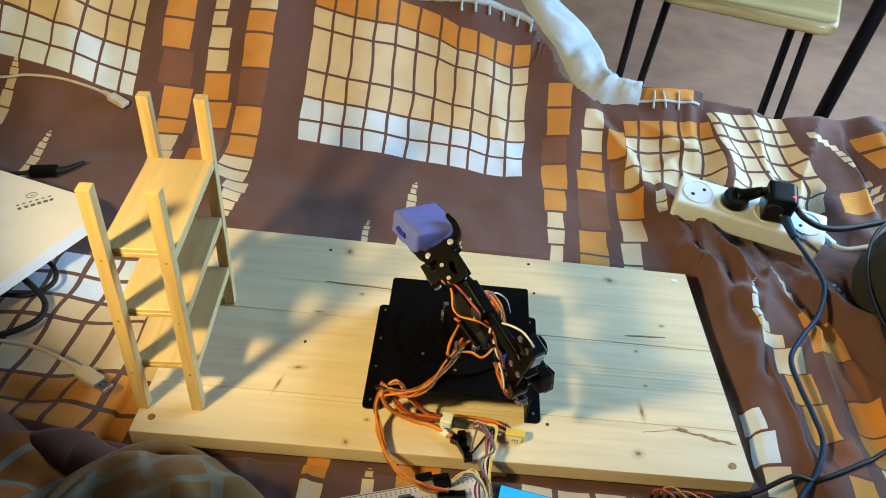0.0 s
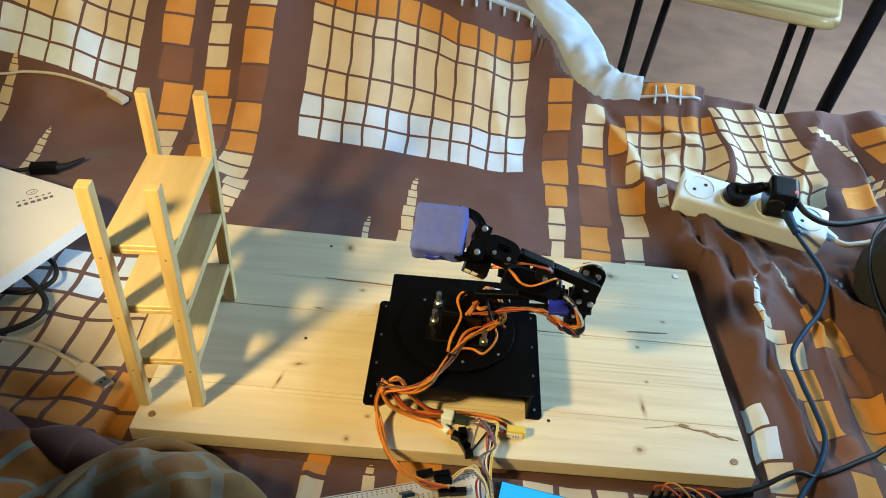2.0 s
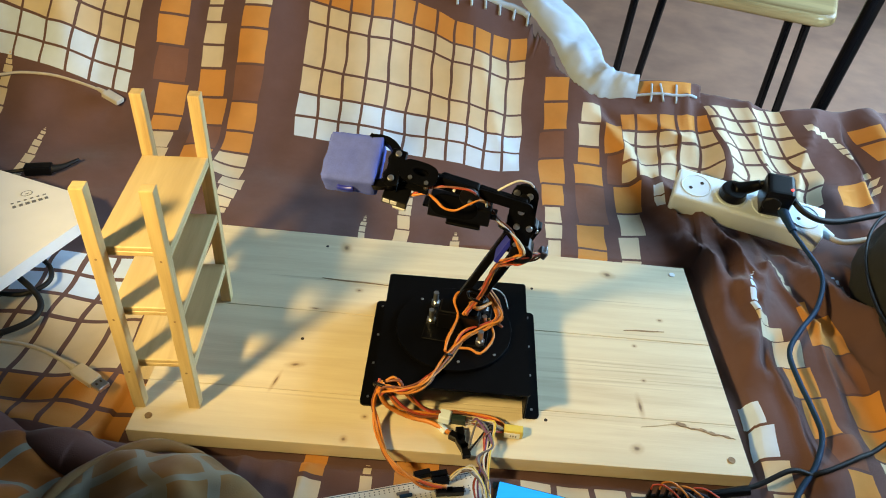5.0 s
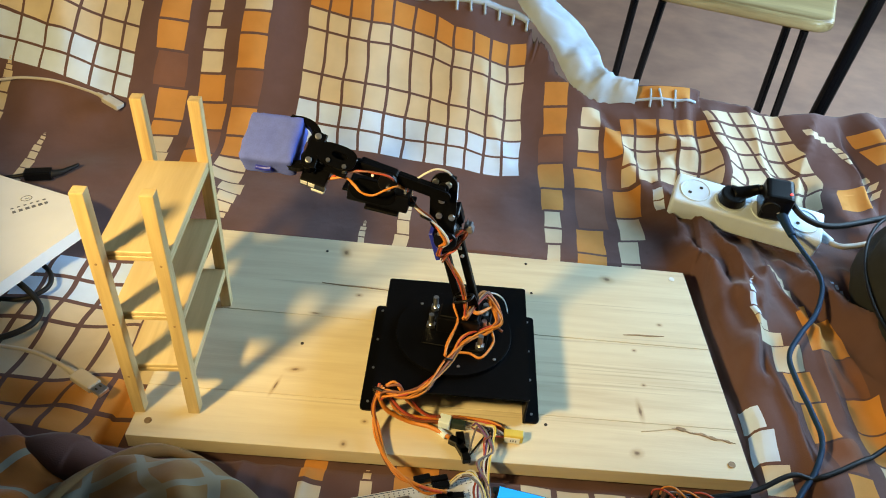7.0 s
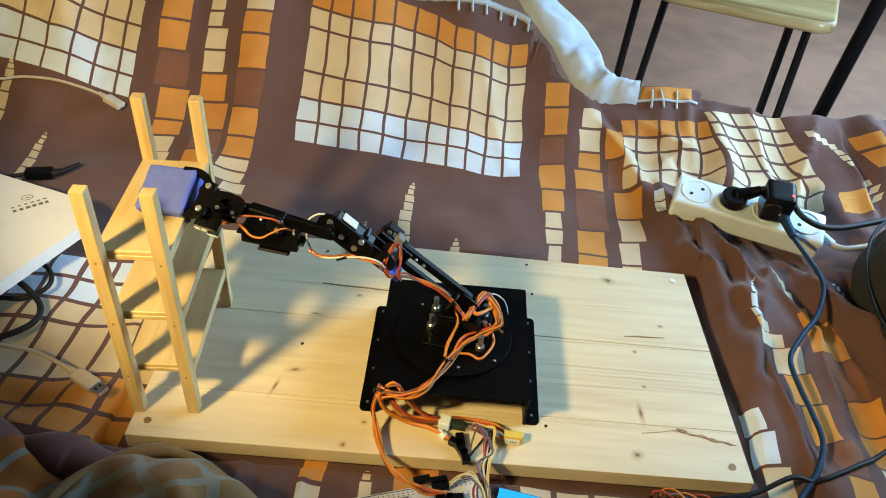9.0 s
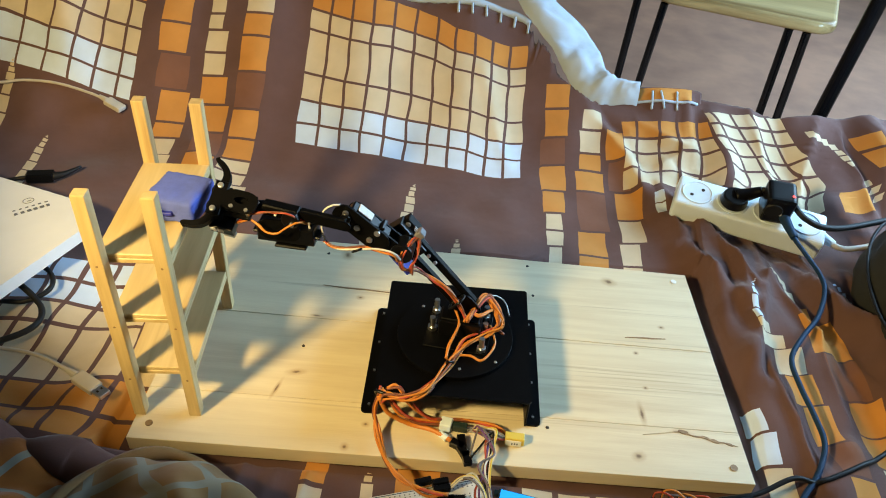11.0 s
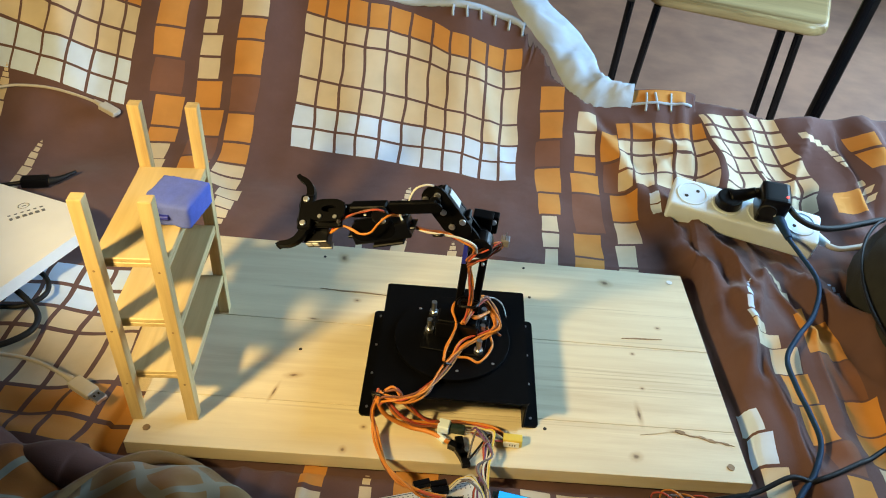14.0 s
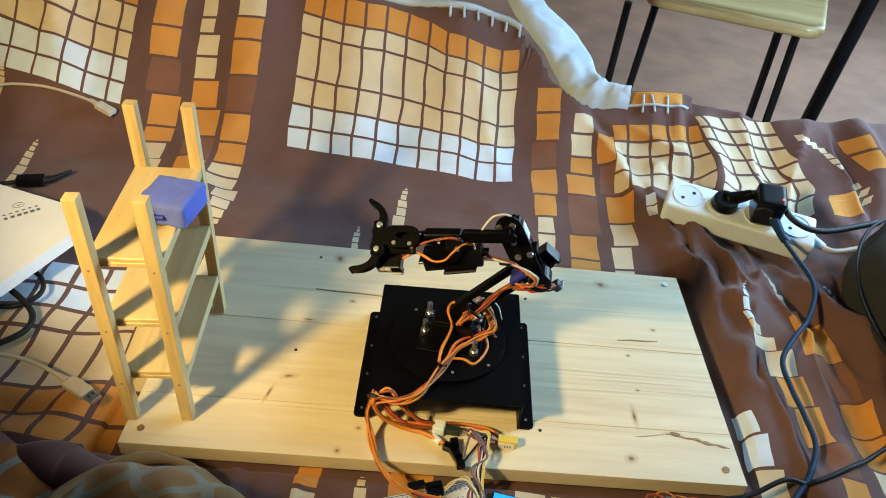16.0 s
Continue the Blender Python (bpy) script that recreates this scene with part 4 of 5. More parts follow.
for x, y in ((0.083, -0.007), (0.103, -0.006), (0.083, 0.008)):
    part("gripper_post", rod(ROLLED @ Vector((x, y, -0.0052)), ROLLED @ Vector((x, y, 0.0)), 0.0020, 10), STEEL, palm)
for x, y in ((0.098, -0.0055), (0.084, -0.0062)):
    p_, q_ = ROLLED @ Vector((x, y, -0.0078)), ROLLED @ Vector((x, y, -0.0090))
    part("bolt", rod(p_, q_, 0.0019, 10), STEEL, palm)
for z in (-0.0075, 0.0040):
    part("gripper_front", box(0.1055, 0.1185, -0.0165, 0.0165, z, z + 0.0022, 0.001, 1, ROLLED), BLACK, palm)
part("gear", rod(ROLLED @ Vector((0.1127, 0.0075, -0.0050)), ROLLED @ Vector((0.1127, 0.0075, 0.0036)), 0.0075, 18), BLACK_PLASTIC, palm)
part("gear", rod(ROLLED @ Vector((0.1127, -0.0075, -0.0050)), ROLLED @ Vector((0.1127, -0.0075, 0.0036)), 0.0075, 18), BLACK_PLASTIC, palm)
part("gripper_servo", box(0.094, 0.116, -0.0235, -0.004, 0.0065, 0.0185, 0.0012, 2, ROLLED), BLACK_PLASTIC, palm)
for x in (0.1025, 0.1090):
    part("servo_sticker", box(x, x + 0.0056, -0.0245, -0.0234, 0.0075, 0.0130, 0.0003, 1, ROLLED), LABEL, palm, "white servo sticker")
part("servo_plug", box(0.094, 0.106, -0.0235, -0.0170, 0.0188, 0.0235, 0.001, 1, ROLLED), LABEL, palm, "translucent pale plug")
for y in (0.0115, -0.0115):
    p_, q_ = ROLLED @ Vector((0.1127, y, -0.0074)), ROLLED @ Vector((0.1127, y, -0.0096))
    part("bolt", rod(p_, q_, 0.0028, 12, bevel=0.0005), STEEL, palm)


def jaw_mesh(sgn):
    """A curved finger in the plane of the gripper, from its pivot outwards."""
    line = spline([(0, 0, 0), (0.007, 0.0042 * sgn, 0), (0.014, 0.0052 * sgn, 0), (0.021, 0.0030 * sgn, 0), (0.027, -0.0012 * sgn, 0), (0.030, -0.0018 * sgn, 0)], 5)
    bm = bmesh.new()
    rows = []
    for i, p in enumerate(line):
        d = (line[min(i + 1, len(line) - 1)] - line[max(0, i - 1)]).normalized()
        s = Vector((-d.y, d.x, 0))
        w = 0.0040 - 0.0024 * i / len(line)
        rows.append([bm.verts.new(p + s * a * w + Vector((0, 0, b * 0.0035))) for a, b in ((-1, -1), (1, -1), (1, 1), (-1, 1))])
    for a, b in zip(rows, rows[1:]):
        for k in range(4):
            bm.faces.new((a[k], a[(k + 1) % 4], b[(k + 1) % 4], b[k]))
    bm.faces.new(rows[0]), bm.faces.new(rows[-1])
    bmesh.ops.recalc_face_normals(bm, faces=bm.faces[:])
    rod((0, 0, -0.0045), (0, 0, 0.0045), 0.0060, 16, bm=bm)
    return bm


jaw_far = part("gripper_jaw", jaw_mesh(1), BLACK, arm, "curved black gripper finger")
jaw_near = part("gripper_jaw", jaw_mesh(-1), BLACK, arm, "curved black gripper finger")


def wires(parent, name, line, colours, r=0.0011, spread=0.0016, seed=1):
    rnd = random.Random(seed)
    for c in colours:
        off = [Vector((rnd.uniform(-1, 1), rnd.uniform(-1, 1), rnd.uniform(-1, 1))) * spread for _ in line]
        part(name, tube([Vector(p) + o for p, o in zip(line, off)], r, 6, 6), c, parent)


# wires along the moving links
wires(fore, "wire", [(0.106, -0.047, 0.026), (0.099, -0.047, 0.022), (0.087, -0.046, 0.008), (0.073, -0.046, -0.001), (0.058, -0.046, -0.006), (0.046, -0.045, -0.006), (0.036, -0.038, 0.004), (0.030, -0.033, 0.008)], (BROWN_WIRE, BROWN_WIRE, RED_WIRE), 0.0008, 0.0007, 3)
wires(fore, "wire", [(0.110, -0.046, 0.026), (0.104, -0.048, 0.029), (0.098, -0.047, 0.026)], (ORANGE_WIRE, YELLOW), 0.0009, 0.0006, 23)
wires(fore, "wire", [(0.106, -0.047, 0.024), (0.092, -0.047, 0.014), (0.080, -0.048, 0.008), (0.072, -0.050, 0.010), (0.064, -0.053, 0.013), (0.054, -0.053, 0.012), (0.046, -0.052, 0.004), (0.038, -0.046, 0.000), (0.030, -0.034, 0.008)], (ORANGE_WIRE, ORANGE_WIRE), 0.0010, 0.0006, 4)
wires(link, "wire", [(0.064, -0.031, 0.031), (0.056, -0.033, 0.028), (0.045, -0.033, 0.019), (0.034, -0.032, 0.008), (0.022, -0.031, 0.000), (0.010, -0.030, -0.005), (0.000, -0.024, 0.000)], (ORANGE_WIRE, BROWN_WIRE, RED_WIRE, ORANGE_WIRE, BROWN_WIRE), 0.0009, 0.0016, 5)
wires(link, "wire", [(0.064, -0.032, 0.031), (0.050, -0.035, 0.024), (0.036, -0.034, 0.009), (0.024, -0.032, -0.002), (0.012, -0.031, -0.008), (0.000, -0.025, -0.002)], (WHITE_WIRE,), 0.0011, 0.0003, 25)
wires(link, "wire", [(0.064, -0.030, 0.030), (0.075, -0.029, 0.021), (0.0835, -0.027, 0.008), (0.0815, -0.024, -0.002), (0.0760, -0.021, -0.006)], (WHITE_WIRE,), 0.0010, 0.0003, 6)
wires(upper, "wire", [(L1, -0.024, 0.000), (L1 + 0.005, -0.021, -0.009), (L1 + 0.006, -0.010, -0.021), (L1 - 0.001, -0.010, -0.020), (L1 - 0.009, -0.016, -0.009), (L1 - 0.015, -0.018, 0.000), (L1 - 0.022, -0.016, 0.004)], (BROWN_WIRE, RED_WIRE, ORANGE_WIRE, BROWN_WIRE), 0.0009, 0.0018, 7)
plug_end = part("wire_plug", box(L1 + 0.001, L1 + 0.009, -0.010, 0.000, -0.029, -0.021, 0.001, 1), GREY_WIRE, upper)
for k in range(3):
    part("pin", rod((L1 + 0.0085, -0.008 + 0.0025 * k, -0.025), (L1 + 0.013, -0.008 + 0.0025 * k, -0.025), 0.0005, 6), STEEL, plug_end)
wires(upper, "wire", [(L1, -0.023, 0.000), (L1 - 0.012, -0.021, 0.005), (L1 - 0.026, -0.008, 0.004), (L1 - 0.048, -0.002, 0.001), (0.036, -0.001, -0.002), (0.018, -0.004, -0.003), (0.000, -0.010, 0.000)], (ORANGE_WIRE, BROWN_WIRE, BROWN_WIRE, RED_WIRE, BROWN_WIRE, ORANGE_WIRE), 0.0010, 0.0020, 8)
part("cable_tie", tube([(0.020, -0.009, 0.007), (0.022, -0.009, -0.008), (0.020, 0.002, -0.010), (0.018, 0.002, 0.007), (0.020, -0.009, 0.007)], 0.0014, 6, 4), BLACK_PLASTIC, upper)
part("cable_tie", tube([(0.040, -0.036, 0.016), (0.037, -0.030, 0.018), (0.034, -0.030, 0.011), (0.037, -0.036, 0.009), (0.040, -0.036, 0.016)], 0.0013, 6, 4), BLACK_PLASTIC, link)
part("cable_tie", tube([(0.031, LAT - 0.006, 0.005), (0.029, LAT - 0.006, 0.012), (0.029, LAT, 0.012), (0.031, LAT, 0.005), (0.031, LAT - 0.006, 0.005)], 0.0012, 6, 4), LABEL, fore)

# wires from the arm down to the board
loom = [(0.0180, -0.0400, 0.0837), (0.0360, -0.0092, 0.0880), (0.0473, -0.0130, 0.0800), (0.0538, -0.0242, 0.0680), (0.0404, -0.0343, 0.0610), (0.0189, -0.0491, 0.0590), (0.003, -0.075, 0.056), (-0.016, -0.106, 0.053), (-0.034, -0.117, 0.052), (-0.052, -0.116, 0.050), (-0.060, -0.112, 0.040)]
wires(arm, "wire", loom, (ORANGE_WIRE, BROWN_WIRE, ORANGE_WIRE, RED_WIRE, ORANGE_WIRE, BROWN_WIRE, ORANGE_WIRE, ORANGE_WIRE, BROWN_WIRE, ORANGE_WIRE), 0.0012, 0.0034, 11)
wires(arm, "wire", [(0.0444, -0.0176, 0.0800), (0.0297, -0.0319, 0.0840), (0.0189, -0.0193, 0.0860), (0.0106, -0.0116, 0.0860), (0.0065, -0.0198, 0.0820), (0.0105, -0.0351, 0.0740), (0.0028, -0.0565, 0.0640), (0.0010, -0.0705, 0.0590)], (ORANGE_WIRE, ORANGE_WIRE), 0.0014, 0.0007, 12)
wires(arm, "wire", [(0.044, -0.020, 0.060), (0.049, -0.042, 0.056), (0.037, -0.065, 0.055), (0.025, -0.060, 0.055), (0.008, -0.062, 0.056)], (ORANGE_WIRE,), 0.0014, 0.0004, 13)
wires(arm, "wire", [(0.038, 0.008, 0.076), (0.050, 0.017, 0.069), (0.060, 0.012, 0.064), (0.064, -0.002, 0.059)], (WHITE_WIRE,), 0.0008, 0.0003, 14)
wires(arm, "wire", [(0.030, -0.030, 0.060), (0.048, -0.022, 0.058), (0.058, -0.026, 0.056)], (BROWN_WIRE, BROWN_WIRE), 0.0013, 0.0008, 18)
wires(arm, "wire", [(-0.058, -0.108, 0.050), (-0.064, -0.114, 0.030), (-0.060, -0.128, 0.010), (-0.050, -0.158, 0.010), (-0.034, -0.176, 0.006), (-0.006, -0.186, 0.002), (0.010, -0.186, 0.002)], (ORANGE_WIRE, ORANGE_WIRE, BROWN_WIRE, RED_WIRE, ORANGE_WIRE), 0.0013, 0.0026, 15)
wires(arm, "wire", [(-0.056, -0.106, 0.044), (-0.040, -0.112, 0.022), (-0.020, -0.112, 0.012), (0.004, -0.110, 0.008)], (ORANGE_WIRE, RED_WIRE, BROWN_WIRE, ORANGE_WIRE, BROWN_WIRE), 0.0014, 0.0028, 16)
wires(arm, "wire", [(-0.054, -0.106, 0.046), (-0.044, -0.104, 0.050), (-0.034, -0.110, 0.040), (-0.010, -0.108, 0.012), (0.022, -0.102, 0.006), (0.050, -0.106, 0.006), (0.068, -0.116, 0.006)], (ORANGE_WIRE, BROWN_WIRE, RED_WIRE), 0.0014, 0.0024, 17)
part("cable_tie", tube([(0.002, -0.076, 0.061), (0.008, -0.072, 0.056), (0.006, -0.072, 0.052), (0.000, -0.076, 0.052), (0.002, -0.076, 0.061)], 0.0014, 6, 4), BLACK_PLASTIC, arm)
part("cable_tie", tube([(-0.064, -0.112, 0.052), (-0.054, -0.116, 0.052), (-0.054, -0.112, 0.044), (-0.064, -0.108, 0.044), (-0.064, -0.112, 0.052)], 0.0016, 6, 4), BLACK_PLASTIC, arm)

# ---------------- sponge ----------------
bm = bmesh.new()
bmesh.ops.create_cube(bm, size=1, matrix=Matrix.Diagonal((0.046, 0.046, 0.0236, 1)))
bmesh.ops.subdivide_edges(bm, edges=bm.edges[:], cuts=13, use_grid_fill=True)
for v in bm.verts:
    c = v.co.copy()
    inner = Vector((max(-0.0195, min(0.0195, c.x)), max(-0.0195, min(0.0195, c.y)), max(-0.0085, min(0.0085, c.z))))
    d = c - inner
    if d.length > 1e-6:
        v.co = inner + d.normalized() * min(d.length, 0.0034)
    v.co += 0.0009 * Vector((noise.noise(c * 90), noise.noise(c * 90 + Vector((5, 0, 0))), noise.noise(c * 90 + Vector((0, 5, 0))))) + 0.0005 * noise.noise(c * 420) * d.normalized()
sponge = smooth(part("sponge", bm, SPONGE))
tagged(sponge, "soft violet foam sponge block", "sponge")
# No dent in the mesh: a dark blue strip paints its shade and sheen.
part("dent_shade_strip", tube([(-0.010, -0.0231, -0.001), (-0.003, -0.0235, -0.002), (0.004, -0.0231, -0.001)], 0.0026, 8, 5), DARK_BLUE, sponge, "dark blue strip standing for the dent's shade and sheen")


# ---------------- what moves ----------------
# seconds, turn of the base, angles of upper arm, link and forearm
ARM = (
    (0, -55.7, 6.7, 73.4, 163.7), (0.5, -29.8, -3.4, 84.5, 158.8), (1, -15.0, -1.6, 83.2, 162.3), (1.5, -5.0, -1.8, 83.1, 162.4), (2, -5.1, 8.7, 82.0, 161.2),
    (2.5, -6.7, 20.5, 82.4, 164.0), (3, -6.7, 30.6, 86.1, 166.3), (3.5, -6.7, 40.1, 89.8, 169.4), (4, -6.7, 49.8, 93.9, 171.6), (6.5, -6.7, 92.4, 82.6, 164.3),
    (7, -6.7, 106.1, 91.1, 165.7), (7.5, -6.7, 116.9, 104.8, 167.1), (8, -6.7, 123.2, 124.6, 169.4), (8.5, -6.7, 135.7, 135.8, 171.1), (9, -6.7, 143.2, 142.5, 168.9),
    (9.8, -6.7, 143.4, 143.0, 169.2), (10.5, -6.7, 138.0, 142.8, 171.5), (11.5, -6.7, 124.6, 140.6, 176.8), (12, -6.7, 118.2, 135.7, 180.3), (12.5, -6.7, 109.9, 133.7, 182.8),
    (13, -6.7, 102.6, 131.9, 186.5), (13.5, -6.7, 94.8, 130.1, 189.2), (14, -6.7, 87.1, 127.5, 191.5), (14.5, -6.7, 79.6, 127.0, 195.9), (15, -6.7, 69.6, 124.9, 193.7),
    (15.5, -6.7, 59.0, 121.4, 191.2), (16, -6.7, 49.4, 117.6, 189.6),
)
# seconds, opening of the far and the near finger in degrees
# seconds, roll of the held sponge
TILT = ((0, -6.0), (0.5, 10.0), (1.0, 21.0), (1.5, 26.0), (16, 26.0))
GRIP = ((0, 26, 6), (9.2, 26, 6), (9.9, 60, 34), (10.6, 68, 42), (16, 68, 42))


def glide(rows, t):
    """Values at t on a smooth line through the rows."""
    ts = [r[0] for r in rows]
    i = max(0, min(len(rows) - 2, int(np.searchsorted(ts, t, "right")) - 1))
    t0, t1 = ts[i], ts[i + 1]
    s, out = (t - t0) / (t1 - t0), []
    for k in range(1, len(rows[0])):
        a, b = rows[i][k], rows[i + 1][k]
        m0 = (b - rows[i - 1][k]) / (t1 - ts[i - 1]) if i > 0 else (b - a) / (t1 - t0)
        m1 = (rows[i + 2][k] - a) / (ts[i + 2] - t0) if i + 2 < len(rows) else (b - a) / (t1 - t0)
        d = t1 - t0
        out.append(a * (2 * s ** 3 - 3 * s * s + 1) + b * (3 * s * s - 2 * s ** 3) + m0 * d * (s ** 3 - 2 * s * s + s) + m1 * d * (s ** 3 - s * s))
    return out


def arm_poses(t):
    turn, a1, a2, a3 = glide(ARM, t)
    wide = [float(np.interp(t, [g[0] for g in GRIP], [g[k] for g in GRIP])) for k in (1, 2)]
    disc = pose(CX, CY, 0, 0, 0, turn)
    up = disc @ pose(SX, 0, SZ) @ pose(0, 0, 0, 0, -a1, 0)
    elbow = up @ pose(L1, 0, 0) @ pose(0, 0, 0, 0, a1 - a2, 0)
    wrist = elbow @ pose(L2, 0, 0) @ pose(0, 0, 0, 0, a2 - a3, 0)
    far = wrist @ ROLLED @ pose(0.1127, 0.0115, -0.001, 0, 0, wide[0])
    near = wrist @ ROLLED @ pose(0.1127, -0.0115, -0.001, 0, 0, -wide[1])
    return disc, up, elbow, wrist, far, near


SPONGE_REST = pose(-0.2500, -0.0400, 0.1962 + 0.0119, 0, 0, -9)
HELD = ROLLED @ Vector((0.1465, -0.001, 0.008))


def motions():
    times = [round(0.1 * i, 1) for i in range(161)]
    rows = [(t, *arm_poses(t)) for t in times]
    for k, ob in enumerate((turntable, upper, link, fore, jaw_far, jaw_near)):
        walk(ob, [(r[0], r[k + 1]) for r in rows])
    held = [(r[0], Matrix.Translation(r[4] @ HELD) @ pose(0, 0, 0, 0, 0, glide(ARM, r[0])[0]) @ pose(0, 0, 0, float(np.interp(r[0], [q[0] for q in TILT], [q[1] for q in TILT])), -2, 0)) for r in rows if r[0] <= 9.2]
    walk(sponge, held + [(9.7, SPONGE_REST), (16.0, SPONGE_REST)])


# ---------------- power strip ----------------
strip_ob = thing("power_strip", "white four-way power strip lying on the duvet", "power strip", pose(0.401, 0.284, 0.000, 13, 3, -17.5))
part("case", box(-0.100, 0.100, -0.0275, 0.0275, 0.0, 0.036, 0.006, 4), WHITE_PLASTIC, strip_ob)
for x in (-0.0725, -0.0245, 0.0240, 0.0725):
    bm = bmesh.new()
    n_ = 28
    lev = [[bm.verts.new((x + r * math.cos(2 * math.pi * k / n_), r * math.sin(2 * math.pi * k / n_), z)) for k in range(n_)]
           for r, z in ((0.0212, 0.0362), (0.0206, 0.0376), (0.0192, 0.0376), (0.0186, 0.0364))]
    for a, b in zip(lev, lev[1:]):
        for k in range(n_):
            bm.faces.new((a[k], a[(k + 1) % n_], b[(k + 1) % n_], b[k]))
    sk = part("socket", bm, WHITE_PLASTIC, strip_ob)
    part("socket_well", rod((x, 0, 0.030), (x, 0, 0.0366), 0.0186, 28), SOCKET, sk)
    for s in (-1, 1):
        part("socket_hole", rod((x + s * 0.0067, s * 0.0067, 0.034), (x + s * 0.0067, s * 0.0067, 0.0371), 0.0026, 10), HOLE, sk)
cord = part("cord", tube([(0.100, 0.002, 0.018), (0.125, -0.004, 0.014), (0.150, 0.012, 0.006), (0.20, 0.05, 0.002)], 0.0040, 8, 6), CREAM_CABLE, strip_ob)
part("strain_relief", rod((0.0995, 0.002, 0.018), (0.118, -0.002, 0.015), 0.0085, 14, 0.0050), WHITE_PLASTIC, strip_ob)
SM = strip_ob.matrix_basis

plug = thing("mains_plug", "flat black mains plug pushed into the power strip", "plug", SM @ pose(-0.024, 0, 0.0376))
bm = rod((0, 0, 0), (0, 0, 0.013), 0.0188, 28, 0.0165, 0.002)
part("plug_body", bm, BLACK_PLASTIC, plug)
part("plug_cord", tube([(0.008, 0.006, 0.010), (0.024, 0.012, 0.020), (0.045, 0.014, 0.030), (0.062, 0.008, 0.028), (0.090, -0.012, 0.018), (0.13, -0.006, 0.010), (0.20, 0.045, 0.004)], 0.0042, 8, 8), BLACK_RUBBER, plug)
part("plug_neck", tube([(0.0, 0.003, 0.008), (0.018, 0.010, 0.014), (0.030, 0.013, 0.022)], lambda t: 0.0105 - 0.004 * t, 10, 6), BLACK_PLASTIC, plug)

charger = thing("usb_charger", "black plug-in charger with a red light in the power strip", "charger", SM @ pose(0.026, 0, 0.0376, 0, 0, 8))
part("charger_body", box(-0.017, 0.020, -0.020, 0.020, 0.0, 0.044, 0.006, 3), BLACK_PLASTIC, charger)
part("charger_face", rod((-0.006, -0.0195, 0.024), (-0.006, -0.0215, 0.024), 0.0125, 20, 0.0110), BLACK_RUBBER, charger)
part("indicator", rod((0.014, -0.008, 0.0438), (0.014, -0.008, 0.0448), 0.0018, 10), RED_GLOW, charger, "glowing red indicator")
for x, z in ((-0.011, 0.028), (0.004, 0.020)):
    part("rivet", rod((x, -0.0200, z), (x, -0.0212, z), 0.0022, 10), LABEL, charger)

blue = thing("blue_usb_cable", "dark blue USB cable trailing over the duvet", "cable", pose(0, 0, 0))
end = SM @ Vector((0.042, -0.014, 0.052))
part("usb_plug", tube([end + Vector((-0.004, 0.006, 0.002)), end + Vector((0.000, -0.012, -0.004)), (0.440, 0.212, 0.036)], lambda t: 0.0078 - 0.003 * t, 10, 6), BLUE_CABLE, blue)
part("cable", tube([(0.440, 0.213, 0.036)] + draped([(0.441, 0.206, 0.035), (0.449, 0.186, 0.030), (0.458, 0.152, 0.025), (0.455, 0.124, 0.021), (0.434, 0.082, 0.018), (0.405, 0.046, 0.018), (0.383, 0.012, 0.015), (0.383, -0.025, 0.011), (0.387, -0.059, 0.008), (0.387, -0.095, 0.006), (0.370, -0.130, 0.002), (0.346, -0.160, -0.004), (0.30, -0.23, -0.010)], 0.0030), 0.0030, 8, 2), BLUE_CABLE, blue)

black_lead = thing("black_lead", "thin black lead running to the circuit board", "cable", pose(0, 0, 0))
part("cable", tube(draped([(0.62, 0.03, 0.004), (0.52, -0.05, 0.006), (0.455, -0.094, 0.004), (0.418, -0.117, 0.002), (0.372, -0.138, 0.000), (0.344, -0.138, 0.004), (0.308, -0.153, -0.004), (0.272, -0.163, -0.006)], 0.0022), 0.0026, 8, 2), BLACK_RUBBER, black_lead)
part("barrel_plug", rod((0.300, -0.1575, -0.006), (0.262, -0.166, -0.006), 0.0050, 12, 0.0046), BLACK_PLASTIC, black_lead)


def usb_cable(name, label, line, tip, mat, shell=True):
    """A lead with a moulded plug and a steel shell at its end."""
    c = thing(name, label, "cable", pose(0, 0, 0))
    part("cable", tube(line, 0.0023, 8, 8), mat, c)
    p, q = Vector(line[-1]), Vector(tip)
    d = (q - p).normalized()
    m = Matrix.Translation(p) @ d.to_track_quat("X", "Z").to_matrix().to_4x4()
    part("strain_relief", rod(p - d * 0.014, p, 0.0030, 10, 0.0045), mat, c)
    part("plug_body", box(0, 0.030, -0.0078, 0.0078, -0.004, 0.004, 0.0018, 2, m), mat, c)
    if shell:
        sh = part("plug_shell", box(0.030, 0.044, -0.006, 0.006, -0.0023, 0.0023, 0.0005, 1, m), STEEL, c, "bright steel shell")
        for y in (-0.0025, 0.0025):
            part("shell_window", box(0.034, 0.037, y - 0.001, y + 0.001, 0.0022, 0.0027, 0, 1, m), HOLE, sh)
    return c


usb_cable("usb_cable", "cream USB cable with a steel plug on the duvet", draped([(-0.62, -0.020, -0.012), (-0.530, -0.036, -0.012), (-0.475, -0.043, -0.010), (-0.445, -0.048, -0.008), (-0.415, -0.060, -0.004), (-0.377, -0.081, 0.000)], 0.003), (-0.327, -0.109, 0.000), CREAM_CABLE)
